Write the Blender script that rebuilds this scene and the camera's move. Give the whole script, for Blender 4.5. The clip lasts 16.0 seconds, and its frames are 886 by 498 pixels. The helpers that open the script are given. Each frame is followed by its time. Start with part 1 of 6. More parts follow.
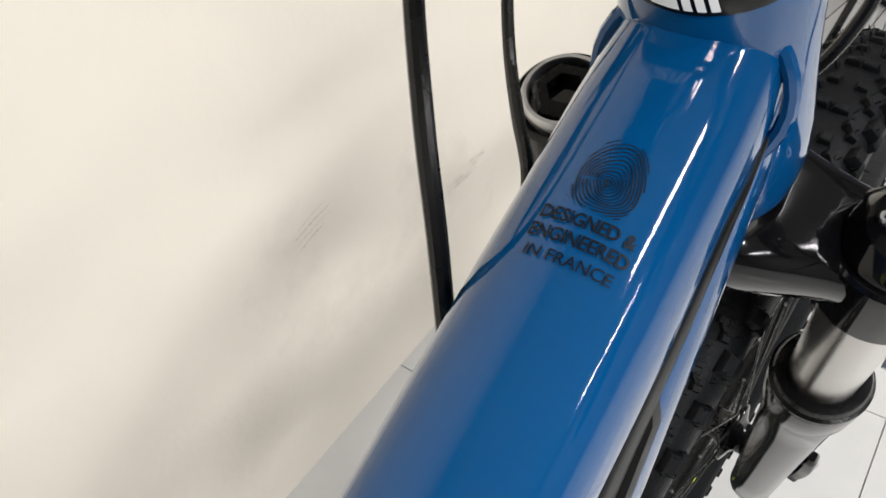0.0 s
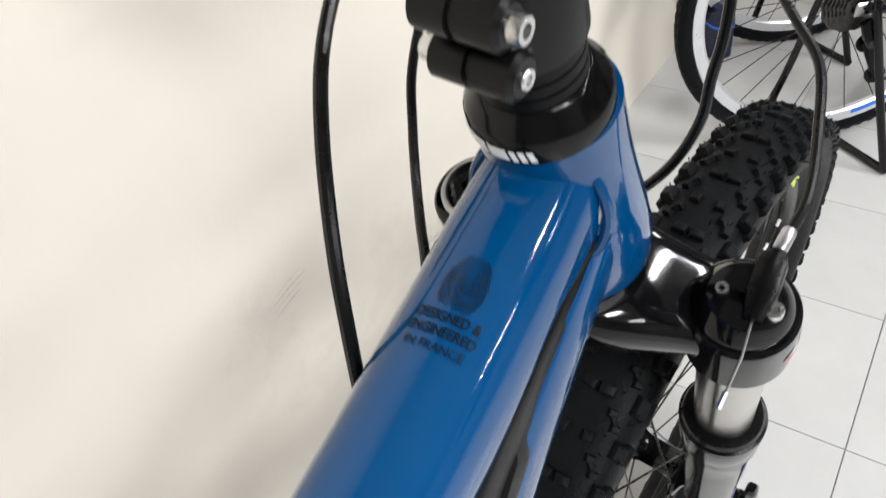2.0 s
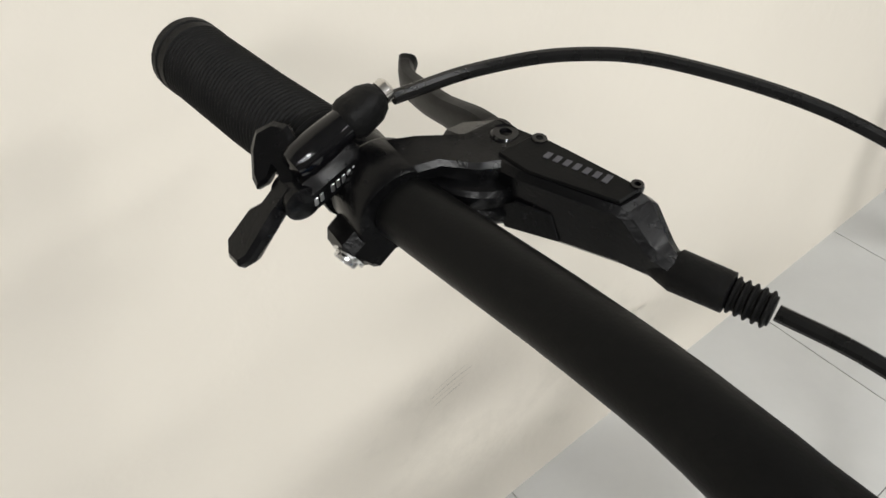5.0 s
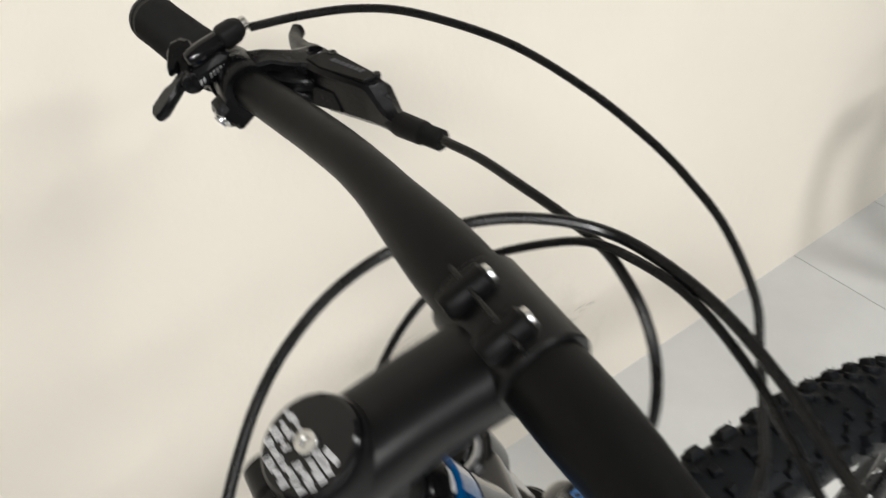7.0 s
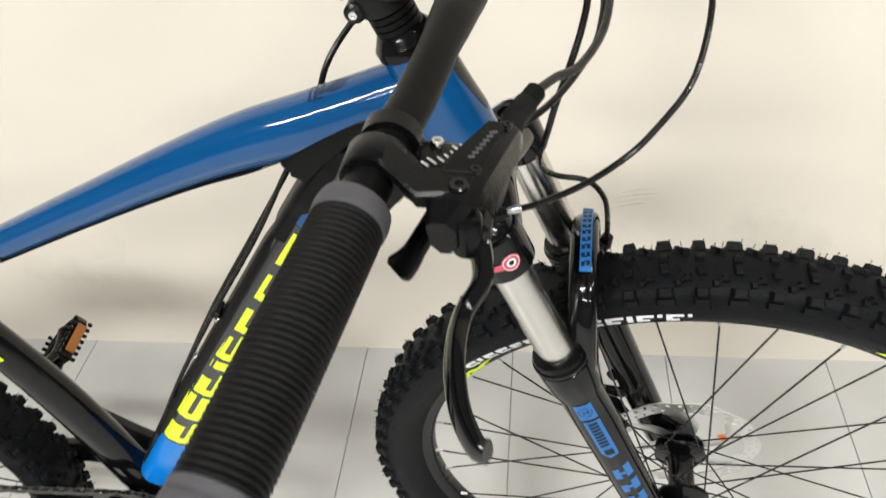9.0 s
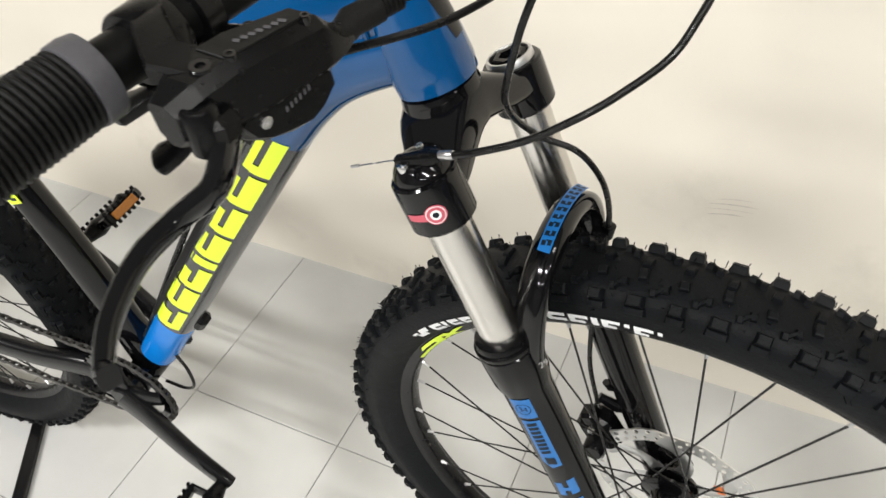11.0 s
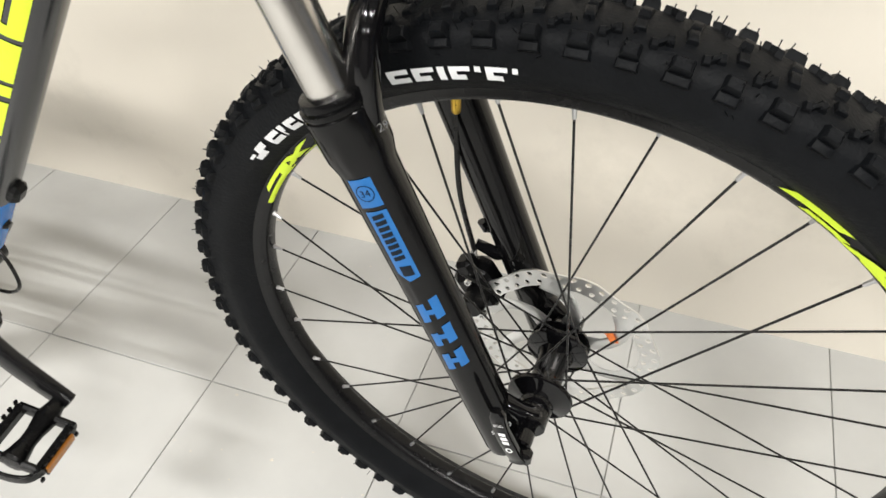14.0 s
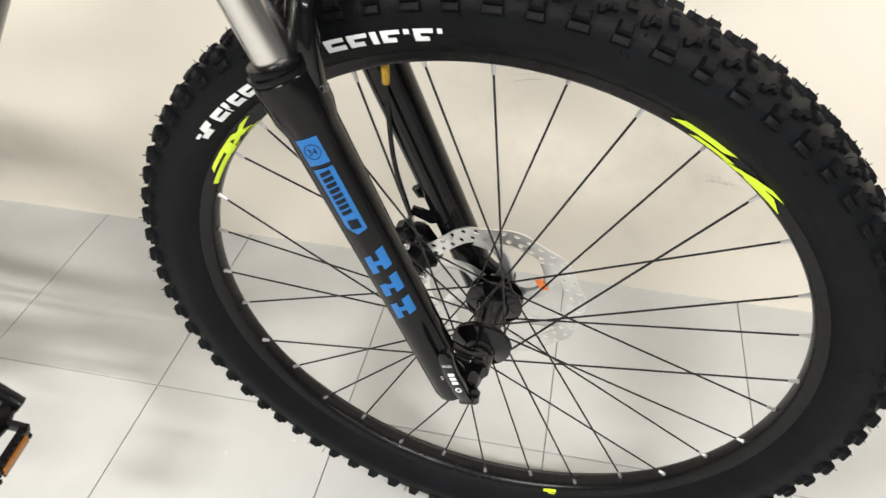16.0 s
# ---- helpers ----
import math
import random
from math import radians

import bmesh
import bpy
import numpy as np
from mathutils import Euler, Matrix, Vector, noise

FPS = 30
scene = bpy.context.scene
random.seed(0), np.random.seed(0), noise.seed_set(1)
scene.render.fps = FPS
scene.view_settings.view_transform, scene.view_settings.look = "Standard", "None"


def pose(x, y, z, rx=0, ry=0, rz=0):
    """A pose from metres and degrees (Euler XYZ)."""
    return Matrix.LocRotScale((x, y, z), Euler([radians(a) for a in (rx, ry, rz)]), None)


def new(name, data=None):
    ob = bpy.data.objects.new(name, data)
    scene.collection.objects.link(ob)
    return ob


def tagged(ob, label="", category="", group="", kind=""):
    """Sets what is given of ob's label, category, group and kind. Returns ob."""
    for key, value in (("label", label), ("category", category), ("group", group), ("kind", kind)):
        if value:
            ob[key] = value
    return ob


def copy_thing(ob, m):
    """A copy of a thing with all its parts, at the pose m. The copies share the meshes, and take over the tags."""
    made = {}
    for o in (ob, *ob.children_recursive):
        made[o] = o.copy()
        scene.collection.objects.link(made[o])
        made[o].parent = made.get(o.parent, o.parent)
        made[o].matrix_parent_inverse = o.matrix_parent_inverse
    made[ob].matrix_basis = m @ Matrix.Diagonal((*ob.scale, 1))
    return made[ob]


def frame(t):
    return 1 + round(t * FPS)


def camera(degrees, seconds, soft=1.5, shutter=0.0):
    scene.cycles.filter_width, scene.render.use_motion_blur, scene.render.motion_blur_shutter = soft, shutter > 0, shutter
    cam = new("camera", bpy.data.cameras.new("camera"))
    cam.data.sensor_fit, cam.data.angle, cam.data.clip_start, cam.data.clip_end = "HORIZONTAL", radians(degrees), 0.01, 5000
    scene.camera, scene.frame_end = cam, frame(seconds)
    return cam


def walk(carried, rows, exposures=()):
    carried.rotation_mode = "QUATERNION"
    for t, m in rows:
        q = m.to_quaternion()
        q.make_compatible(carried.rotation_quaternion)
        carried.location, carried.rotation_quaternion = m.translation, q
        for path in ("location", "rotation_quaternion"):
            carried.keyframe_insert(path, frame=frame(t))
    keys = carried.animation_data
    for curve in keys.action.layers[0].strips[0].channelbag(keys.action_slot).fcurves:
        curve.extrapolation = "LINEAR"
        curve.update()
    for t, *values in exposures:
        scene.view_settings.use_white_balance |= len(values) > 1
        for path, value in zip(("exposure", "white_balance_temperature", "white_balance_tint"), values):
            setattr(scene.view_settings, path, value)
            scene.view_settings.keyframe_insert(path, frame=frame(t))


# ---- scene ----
cam = camera(60.47, 16.0, soft=1.5, shutter=0.3)
PATH = [
    (0, pose(-0.4395, -0.1014, 1.0237, 44.51, 5.12, -54.83)),
    (0.5, pose(-0.4262, -0.0968, 1.0125, 44.28, 6.66, -58.63)),
    (1, pose(-0.4233, -0.1033, 1.0135, 45.43, 6.96, -59.08)),
    (1.5, pose(-0.4360, -0.1265, 1.0333, 46.25, 6.41, -58.05)),
    (2, pose(-0.4526, -0.1477, 1.0752, 47.96, 6.31, -57.21)),
    (2.5, pose(-0.4446, -0.1456, 1.1458, 48.40, 5.41, -56.60)),
    (3, pose(-0.4160, -0.1276, 1.1707, 46.69, 5.03, -54.15)),
    (3.5, pose(-0.3595, -0.0489, 1.1685, 44.52, 2.53, -47.19)),
    (4, pose(-0.3112, 0.0073, 1.1721, 40.87, 3.53, -41.74)),
    (4.2, pose(-0.3052, 0.0210, 1.1677, 41.59, 3.23, -41.25)),
    (6.3, pose(-0.2985, -0.0273, 1.1803, 45.86, 6.67, -34.09)),
    (6.5, pose(-0.2999, -0.0623, 1.1813, 46.05, 6.95, -34.29)),
    (6.8, pose(-0.3093, -0.1322, 1.1964, 48.03, 6.61, -34.66)),
    (7, pose(-0.3209, -0.1968, 1.2095, 48.65, 4.94, -34.73)),
    (7.3, pose(-0.3185, -0.2934, 1.2184, 49.05, 6.95, -32.98)),
    (7.5, pose(-0.3172, -0.3374, 1.2196, 48.34, 7.04, -31.07)),
    (7.8, pose(-0.3030, -0.3772, 1.2180, 46.57, 6.84, -24.91)),
    (8, pose(-0.3010, -0.4075, 1.2142, 47.01, 6.76, -20.10)),
    (8.3, pose(-0.2545, -0.4356, 1.2028, 47.60, 5.87, -6.99)),
    (8.5, pose(-0.2255, -0.4599, 1.1985, 46.71, 5.15, 0.05)),
    (8.6, pose(-0.2103, -0.4722, 1.1988, 46.66, 5.43, 2.25)),
    (9, pose(-0.1741, -0.5373, 1.1987, 47.65, 4.36, 5.65)),
    (9.3, pose(-0.1422, -0.6034, 1.2120, 47.24, 2.74, 8.46)),
    (9.5, pose(-0.1005, -0.6425, 1.2322, 47.12, 1.50, 11.03)),
    (9.7, pose(-0.0884, -0.6342, 1.2240, 46.63, 1.89, 11.59)),
    (11.8, pose(0.0144, -0.3924, 1.0952, 44.64, 1.91, 29.83)),
    (12, pose(0.0206, -0.3917, 1.0871, 43.76, 1.84, 29.25)),
    (12.5, pose(0.0425, -0.4046, 1.0510, 43.14, 1.71, 26.62)),
    (13, pose(0.0660, -0.4394, 1.0130, 42.95, 1.42, 23.32)),
    (13.5, pose(0.0589, -0.4707, 0.9801, 45.12, 1.06, 20.46)),
    (14, pose(0.0488, -0.4871, 0.9343, 47.76, 0.04, 18.78)),
    (14.5, pose(0.0465, -0.4814, 0.8873, 48.51, -0.05, 17.33)),
    (15, pose(0.0654, -0.4892, 0.8693, 48.84, 0.80, 15.67)),
    (15.5, pose(0.0755, -0.5108, 0.8906, 49.45, 0.38, 12.75)),
    (16, pose(0.0562, -0.5677, 0.9320, 49.29, -0.36, 11.45)),
]
walk(cam, PATH, exposures=[(0, -0.08, 6380, 12), (1, -0.06, 6320, 12), (2, -0.03, 6240, 12), (2.5, -0.14, 6240, 12), (3.5, -0.19, 6290, 11), (4.2, -0.3, 6360, 10), (6.3, -0.25, 6370, 10), (7, -0.2, 6380, 10), (7.5, -0.06, 6370, 10), (8, 0.06, 6370, 10), (8.5, -0.02, 6500, 10), (9, 0.0, 6530, 10), (9.7, -0.02, 6530, 10), (11.8, 0.04, 6560, 10), (14, 0.06, 6580, 10), (16, 0.1, 6580, 10)])

# ---- light ----
world = bpy.data.worlds.new("room_air")
world.use_nodes = True
world.node_tree.nodes["Background"].inputs[0].default_value = (1.0, 0.98, 0.95, 1)
world.node_tree.nodes["Background"].inputs[1].default_value = 0.2
scene.world = world


def tube_lamp(x, y, z, watts):
    data = bpy.data.lights.new("ceiling_tube", "AREA")
    data.shape, data.size, data.size_y, data.energy = "RECTANGLE", 1.2, 0.03, watts
    data.color = (1.0, 0.985, 0.955)
    ob = new("ceiling_tube", data)
    ob.matrix_basis = pose(x, y, z)
    return ob


# twin-tube ceiling fittings: x, y and the power of one tube
FITTINGS = [(-1.65, -2.0, 60), (1.0, -2.0, 38), (3.4, -1.6, 17), (-1.65, -3.6, 20), (1.0, -3.6, 19), (1.0, -0.6, 6)]
for lx, ly, power in FITTINGS:
    for dy in (-0.06, 0.06):
        tube_lamp(lx, ly + dy, 2.668, power)


# ---- materials ----
def material(name, colour, rough=0.5, metal=0.0, spec=0.5, coat=0.0, vary=0.12, scale=8.0, bump=0.0, bump_scale=200.0,
             rough_vary=0.1, random=0.0, dirt=None, dirt_scale=2.5, dirt_cover=0.62):
    m = bpy.data.materials.new(name)
    m.use_nodes = True
    nt = m.node_tree
    b = nt.nodes["Principled BSDF"]
    b.inputs["Roughness"].default_value = rough
    b.inputs["Metallic"].default_value = metal
    b.inputs["Specular IOR Level"].default_value = spec
    b.inputs["Coat Weight"].default_value = coat
    b.inputs["Coat Roughness"].default_value = 0.04
    co = nt.nodes.new("ShaderNodeTexCoord")
    n1 = nt.nodes.new("ShaderNodeTexNoise")
    n1.inputs["Scale"].default_value = scale
    n1.inputs["Detail"].default_value = 8
    n1.inputs["Roughness"].default_value = 0.6
    nt.links.new(co.outputs["Object"], n1.inputs["Vector"])
    ramp = nt.nodes.new("ShaderNodeMapRange")
    ramp.inputs["From Min"].default_value, ramp.inputs["From Max"].default_value = 0.3, 0.7
    ramp.inputs["To Min"].default_value, ramp.inputs["To Max"].default_value = 1 - vary, 1 + vary
    nt.links.new(n1.outputs["Fac"], ramp.inputs["Value"])
    mul = nt.nodes.new("ShaderNodeVectorMath")
    mul.operation = "SCALE"
    mul.inputs[0].default_value = colour
    nt.links.new(ramp.outputs["Result"], mul.inputs["Scale"])
    out = mul.outputs["Vector"]
    if random:
        info = nt.nodes.new("ShaderNodeObjectInfo")
        rr = nt.nodes.new("ShaderNodeMapRange")
        rr.inputs["To Min"].default_value, rr.inputs["To Max"].default_value = 1 - random, 1 + random
        nt.links.new(info.outputs["Random"], rr.inputs["Value"])
        m2 = nt.nodes.new("ShaderNodeVectorMath")
        m2.operation = "SCALE"
        nt.links.new(out, m2.inputs[0])
        nt.links.new(rr.outputs["Result"], m2.inputs["Scale"])
        out = m2.outputs["Vector"]
    if dirt:
        n3 = nt.nodes.new("ShaderNodeTexNoise")
        n3.inputs["Scale"].default_value = dirt_scale
        n3.inputs["Detail"].default_value = 10
        n3.inputs["Roughness"].default_value = 0.65
        nt.links.new(co.outputs["Object"], n3.inputs["Vector"])
        r3 = nt.nodes.new("ShaderNodeMapRange")
        r3.inputs["From Min"].default_value, r3.inputs["From Max"].default_value = dirt_cover, dirt_cover + 0.14
        nt.links.new(n3.outputs["Fac"], r3.inputs["Value"])
        mx = nt.nodes.new("ShaderNodeMix")
        mx.data_type = "RGBA"
        nt.links.new(r3.outputs["Result"], mx.inputs["Factor"])
        nt.links.new(out, mx.inputs["A"])
        mx.inputs["B"].default_value = (*dirt, 1)
        out = mx.outputs["Result"]
    nt.links.new(out, b.inputs["Base Color"])
    if rough_vary:
        n2 = nt.nodes.new("ShaderNodeTexNoise")
        n2.inputs["Scale"].default_value = scale * 3.1
        n2.inputs["Detail"].default_value = 6
        nt.links.new(co.outputs["Object"], n2.inputs["Vector"])
        r2 = nt.nodes.new("ShaderNodeMapRange")
        r2.inputs["To Min"].default_value = max(0.02, rough * (1 - rough_vary * 2))
        r2.inputs["To Max"].default_value = min(1, rough * (1 + rough_vary * 2))
        nt.links.new(n2.outputs["Fac"], r2.inputs["Value"])
        nt.links.new(r2.outputs["Result"], b.inputs["Roughness"])
    if bump:
        n4 = nt.nodes.new("ShaderNodeTexNoise")
        n4.inputs["Scale"].default_value = bump_scale
        n4.inputs["Detail"].default_value = 5
        nt.links.new(co.outputs["Object"], n4.inputs["Vector"])
        bp = nt.nodes.new("ShaderNodeBump")
        bp.inputs["Strength"].default_value = bump
        bp.inputs["Distance"].default_value = 0.002
        nt.links.new(n4.outputs["Fac"], bp.inputs["Height"])
        nt.links.new(bp.outputs["Normal"], b.inputs["Normal"])
    return m


WALL = material("cream_wall_paint", (0.78, 0.73, 0.64), 0.55, vary=0.035, scale=1.2, bump=0.25, bump_scale=60, dirt=(0.64, 0.60, 0.52), dirt_scale=1.6, dirt_cover=0.6)
# Walls out of view, coloured dark so black and blue paint reflect less.
SHOP = material("unseen_wall_dark_taupe", (0.15, 0.145, 0.14), 0.7, vary=0.05, scale=1.5, dirt=(0.2, 0.19, 0.17), dirt_scale=1.2)
# Ceiling out of view, greyed down to weaken its reflection in the tubes.
CEIL = material("unseen_ceiling_dark_grey", (0.32, 0.32, 0.315), 0.8, vary=0.03, scale=2)
TILE = material("pale_grey_vinyl_tile", (0.505, 0.507, 0.495), 0.32, vary=0.05, scale=7, random=0.035, bump=0.08, bump_scale=30, dirt=(0.42, 0.42, 0.4), dirt_scale=9, dirt_cover=0.66)
GROUT = material("grey_tile_joint", (0.38, 0.38, 0.37), 0.8, vary=0.2, scale=30)
BLUE = material("gloss_blue_paint", (0.001, 0.056, 0.178), 0.07, spec=0.15, coat=0.66, vary=0.05, scale=14, rough_vary=0.05)
GLOSS = material("gloss_black_paint", (0.003, 0.003, 0.0035), 0.075, spec=0.30, coat=0.1, vary=0.1, scale=30)
GREY = material("gloss_dark_grey_paint", (0.02, 0.021, 0.023), 0.25, coat=0.4, vary=0.08, scale=30)
MATT = material("matt_black_anodised", (0.0035, 0.0036, 0.0036), 0.42, spec=0.12, vary=0.12, scale=60, bump=0.06, bump_scale=900)
STEMBLACK = material("satin_black_stem", (0.0038, 0.0038, 0.004), 0.30, spec=0.22, vary=0.12, scale=60, bump=0.05, bump_scale=900)
SATIN = material("satin_black_fork_paint", (0.0035, 0.0035, 0.0038), 0.12, spec=0.24, vary=0.1, scale=30)
PLASTIC = material("black_moulded_plastic", (0.003, 0.003, 0.0033), 0.26, spec=0.17, vary=0.15, scale=80, bump=0.08, bump_scale=700)
RUBBER = material("black_tyre_rubber", (0.0042, 0.0048, 0.0058), 0.5, vary=0.25, scale=25, bump=0.3, bump_scale=400, spec=0.10)
GRIP = material("black_grip_rubber", (0.005, 0.005, 0.005), 0.55, vary=0.15, scale=60, bump=0.2, bump_scale=600, spec=0.14)
GRIPGREY = material("grey_grip_rubber", (0.058, 0.057, 0.064), 0.6, vary=0.1, scale=60, bump=0.15, bump_scale=500)
HOSE = material("black_cable_casing", (0.004, 0.004, 0.004), 0.28, spec=0.3, vary=0.1, scale=40)
CHROME = material("satin_nickel_stanchion", (0.62, 0.6, 0.57), 0.22, metal=1.0, vary=0.04, scale=20, rough_vary=0.1)
STEEL = material("bright_steel", (0.66, 0.66, 0.65), 0.26, metal=1.0, vary=0.06, scale=90)
SPOKE = material("black_spoke_steel", (0.02, 0.02, 0.02), 0.28, metal=0.6, vary=0.1, scale=40)
ROTOR = material("ground_rotor_steel", (0.74, 0.74, 0.73), 0.36, metal=1.0, vary=0.05, scale=60, bump=0.1, bump_scale=500)
ALU = material("brushed_aluminium", (0.56, 0.56, 0.57), 0.34, metal=1.0, vary=0.07, scale=120)
STAY = material("satin_black_paint", (0.0048, 0.0048, 0.0054), 0.25, spec=0.34, vary=0.12, scale=40, bump=0.04, bump_scale=700)
FOOTBLUE = material("light_blue_panel_paint", (0.001, 0.165, 0.56), 0.22, spec=0.3, vary=0.05, scale=50)
CHAIN = material("oiled_steel_chain", (0.085, 0.082, 0.078), 0.42, metal=1.0, vary=0.2, scale=120)
NEON = material("neon_yellow_decal", (0.66, 0.86, 0.03), 0.35, vary=0.04, scale=50)
DECBLUE = material("bright_blue_decal", (0.004, 0.118, 0.37), 0.3, vary=0.05, scale=50)
DECDARK = material("black_decal_ink", (0.003, 0.007, 0.014), 0.42, spec=0.2, vary=0.1, scale=60)
WHITE = material("white_print", (0.78, 0.79, 0.8), 0.5, vary=0.05, scale=80)
CAPINK = material("worn_silver_print", (0.42, 0.42, 0.43), 0.45, vary=0.3, scale=400)
RED = material("red_sticker", (0.48, 0.075, 0.11), 0.35, vary=0.06, scale=60)
AMBER = material("amber_reflector", (0.33, 0.12, 0.015), 0.22, vary=0.15, scale=300, bump=0.5, bump_scale=900)
ORANGE = material("orange_sticker", (0.8, 0.2, 0.04), 0.4, vary=0.05, scale=60)
BRASS = material("gold_brass", (0.65, 0.42, 0.06), 0.3, metal=0.8, vary=0.1, scale=80)
RIMMAT = material("satin_black_rim", (0.005, 0.005, 0.0055), 0.26, spec=0.2, vary=0.12, scale=40)


# ---- mesh tools ----
class Geo:
    """Vertices and faces that grow into one mesh."""

    def __init__(self):
        self.v, self.f = [], []

    def add(self, verts, faces):
        k = len(self.v)
        self.v += [tuple(p) for p in verts]
        self.f += [tuple(i + k for i in q) for q in faces]
        return self

    def moved(self, m):
        self.v = [tuple(m @ Vector(p)) for p in self.v]
        return self


def ring_faces(rows, n, closed=True, caps=True):
    faces = []
    for i in range(rows - 1):
        for j in range(n if closed else n - 1):
            a, b = i * n + j, i * n + (j + 1) % n
            faces.append((a, b, b + n, a + n))
    if caps:
        faces.append(tuple(range(n))[::-1])
        faces.append(tuple(range((rows - 1) * n, rows * n)))
    return faces


def smooth_path(pts, steps=8):
    """A Catmull-Rom line through the points."""
    p = [Vector(q) for q in pts]
    p = [p[0] * 2 - p[1]] + p + [p[-1] * 2 - p[-2]]
    out = []
    for i in range(1, len(p) - 2):
        a, b, c, d = p[i - 1], p[i], p[i + 1], p[i + 2]
        for k in range(steps):
            t = k / steps
            out.append(0.5 * (2 * b + (c - a) * t + (2 * a - 5 * b + 4 * c - d) * t * t + (3 * b - a - 3 * c + d) * t ** 3))
    return out + [p[-2]]


def sweep(geo, pts, ra, rb=None, n=16, side=(0, 1, 0), power=2.0, caps=True):
    """A tube along pts; ra across `side`, rb the other way; each a number or one for each point."""
    p = [Vector(q) for q in pts]
    m = len(p)
    ra = [ra] * m if isinstance(ra, (int, float)) else list(ra)
    rb = ra if rb is None else ([rb] * m if isinstance(rb, (int, float)) else list(rb))
    verts = []
    s = Vector(side)
    for i in range(m):
        t = (p[min(i + 1, m - 1)] - p[max(i - 1, 0)]).normalized()
        a = (s - t * s.dot(t))
        if a.length < 1e-5:
            a = t.orthogonal()
        a.normalize()
        s = a
        b = t.cross(a)
        for j in range(n):
            w = 2 * math.pi * j / n
            c, d = math.cos(w), math.sin(w)
            cc = math.copysign(abs(c) ** (2 / power), c)
            dd = math.copysign(abs(d) ** (2 / power), d)
            verts.append(p[i] + a * ra[i] * cc + b * rb[i] * dd)
    return geo.add(verts, ring_faces(m, n, True, caps))


def spin(geo, profile, origin=(0, 0, 0), axis=(0, 1, 0), n=32, caps=True, closed=False):
    """Turns a profile of (radius, height) round an axis."""
    z = Vector(axis).normalized()
    x = z.orthogonal().normalized()
    y = z.cross(x)
    o = Vector(origin)
    verts = []
    for r, h in profile:
        for j in range(n):
            w = 2 * math.pi * j / n
            verts.append(o + z * h + (x * math.cos(w) + y * math.sin(w)) * r)
    faces = ring_faces(len(profile), n, True, caps and not closed)
    if closed:
        k = (len(profile) - 1) * n
        faces += [(k + j, k + (j + 1) % n, (j + 1) % n, j) for j in range(n)]
    return geo.add(verts, faces)


def block(geo, centre, size, axes=None, bevel=0.0):
    """A box with bevelled edges; axes: three unit vectors."""
    ax = [Vector(a) for a in (axes or ((1, 0, 0), (0, 1, 0), (0, 0, 1)))]
    c = Vector(centre)
    h = [s / 2 for s in size]
    b = min(bevel, min(h) * 0.98)
    bm = bmesh.new()
    for sx in (-1, 1):
        for sy in (-1, 1):
            for sz in (-1, 1):
                corner = [(h[0] - b, h[1] - b, h[2]), (h[0] - b, h[1], h[2] - b), (h[0], h[1] - b, h[2] - b)] if b else [tuple(h)]
                for q in corner:
                    bm.verts.new(c + ax[0] * q[0] * sx + ax[1] * q[1] * sy + ax[2] * q[2] * sz)
    hull = bmesh.ops.convex_hull(bm, input=bm.verts)
    bmesh.ops.dissolve_limit(bm, angle_limit=0.01, verts=bm.verts, edges=bm.edges)
    bm.verts.index_update()
    geo.add([v.co for v in bm.verts], [[v.index for v in f.verts] for f in bm.faces])
    bm.free()
    return geo


def plate(geo, outline, place, depth, bevel=0.0):
    """A flat outline of (u, v) points given depth; place(u, v, w) sets them in space, w from 0 to depth."""
    n = len(outline)
    cu = sum(p[0] for p in outline) / n
    cv = sum(p[1] for p in outline) / n
    rows = [(0.0, 1.0), (depth, 1.0)]
    verts = []
    if bevel:
        rows = [(0.0, -bevel), (bevel, 0.0), (depth - bevel, 0.0), (depth, -bevel)]
    else:
        rows = [(0.0, 0.0), (depth, 0.0)]
    for w, grow in rows:
        for u, v in outline:
            d = math.hypot(u - cu, v - cv) or 1
            verts.append(place(u + (u - cu) / d * grow, v + (v - cv) / d * grow, w))
    return geo.add(verts, ring_faces(len(rows), n))


def mesh_of(name, geo, mat, m=None, sharp=35):
    me = bpy.data.meshes.new(name)
    vs = geo.v if m is None else [tuple(m @ Vector(p)) for p in geo.v]
    me.from_pydata(vs, [], geo.f)
    me.validate()
    bm = bmesh.new()
    bm.from_mesh(me)
    bmesh.ops.recalc_face_normals(bm, faces=bm.faces)
    bm.to_mesh(me)
    bm.free()
    me.shade_smooth()
    me.set_sharp_from_angle(angle=radians(sharp))
    me.materials.append(mat)
    return me


def part(name, geo, mat, parent, label="", m=None, sharp=35):
    ob = new(name, mesh_of(name, geo, mat, m, sharp))
    ob.parent = parent
    if label:
        tagged(ob, label)
    return ob


def thing(name, place, label, category, group="", kind=""):
    ob = new(name)
    ob.matrix_basis = place
    return tagged(ob, label, category, group, kind)


# ---- the room ----
WALL_Y, ROOM_TOP = 0.4613, 2.75
X0, X1, Y0 = -4.2, 5.2, -4.5


def slab(name, lo, hi, mat, label="", category="wall"):
    g = Geo()
    block(g, [(a + b) / 2 for a, b in zip(lo, hi)], [b - a for a, b in zip(lo, hi)])
    ob = new(name, mesh_of(name, g, mat))
    return tagged(ob, label or "plain cream painted wall with faint stains", category, kind="structure")


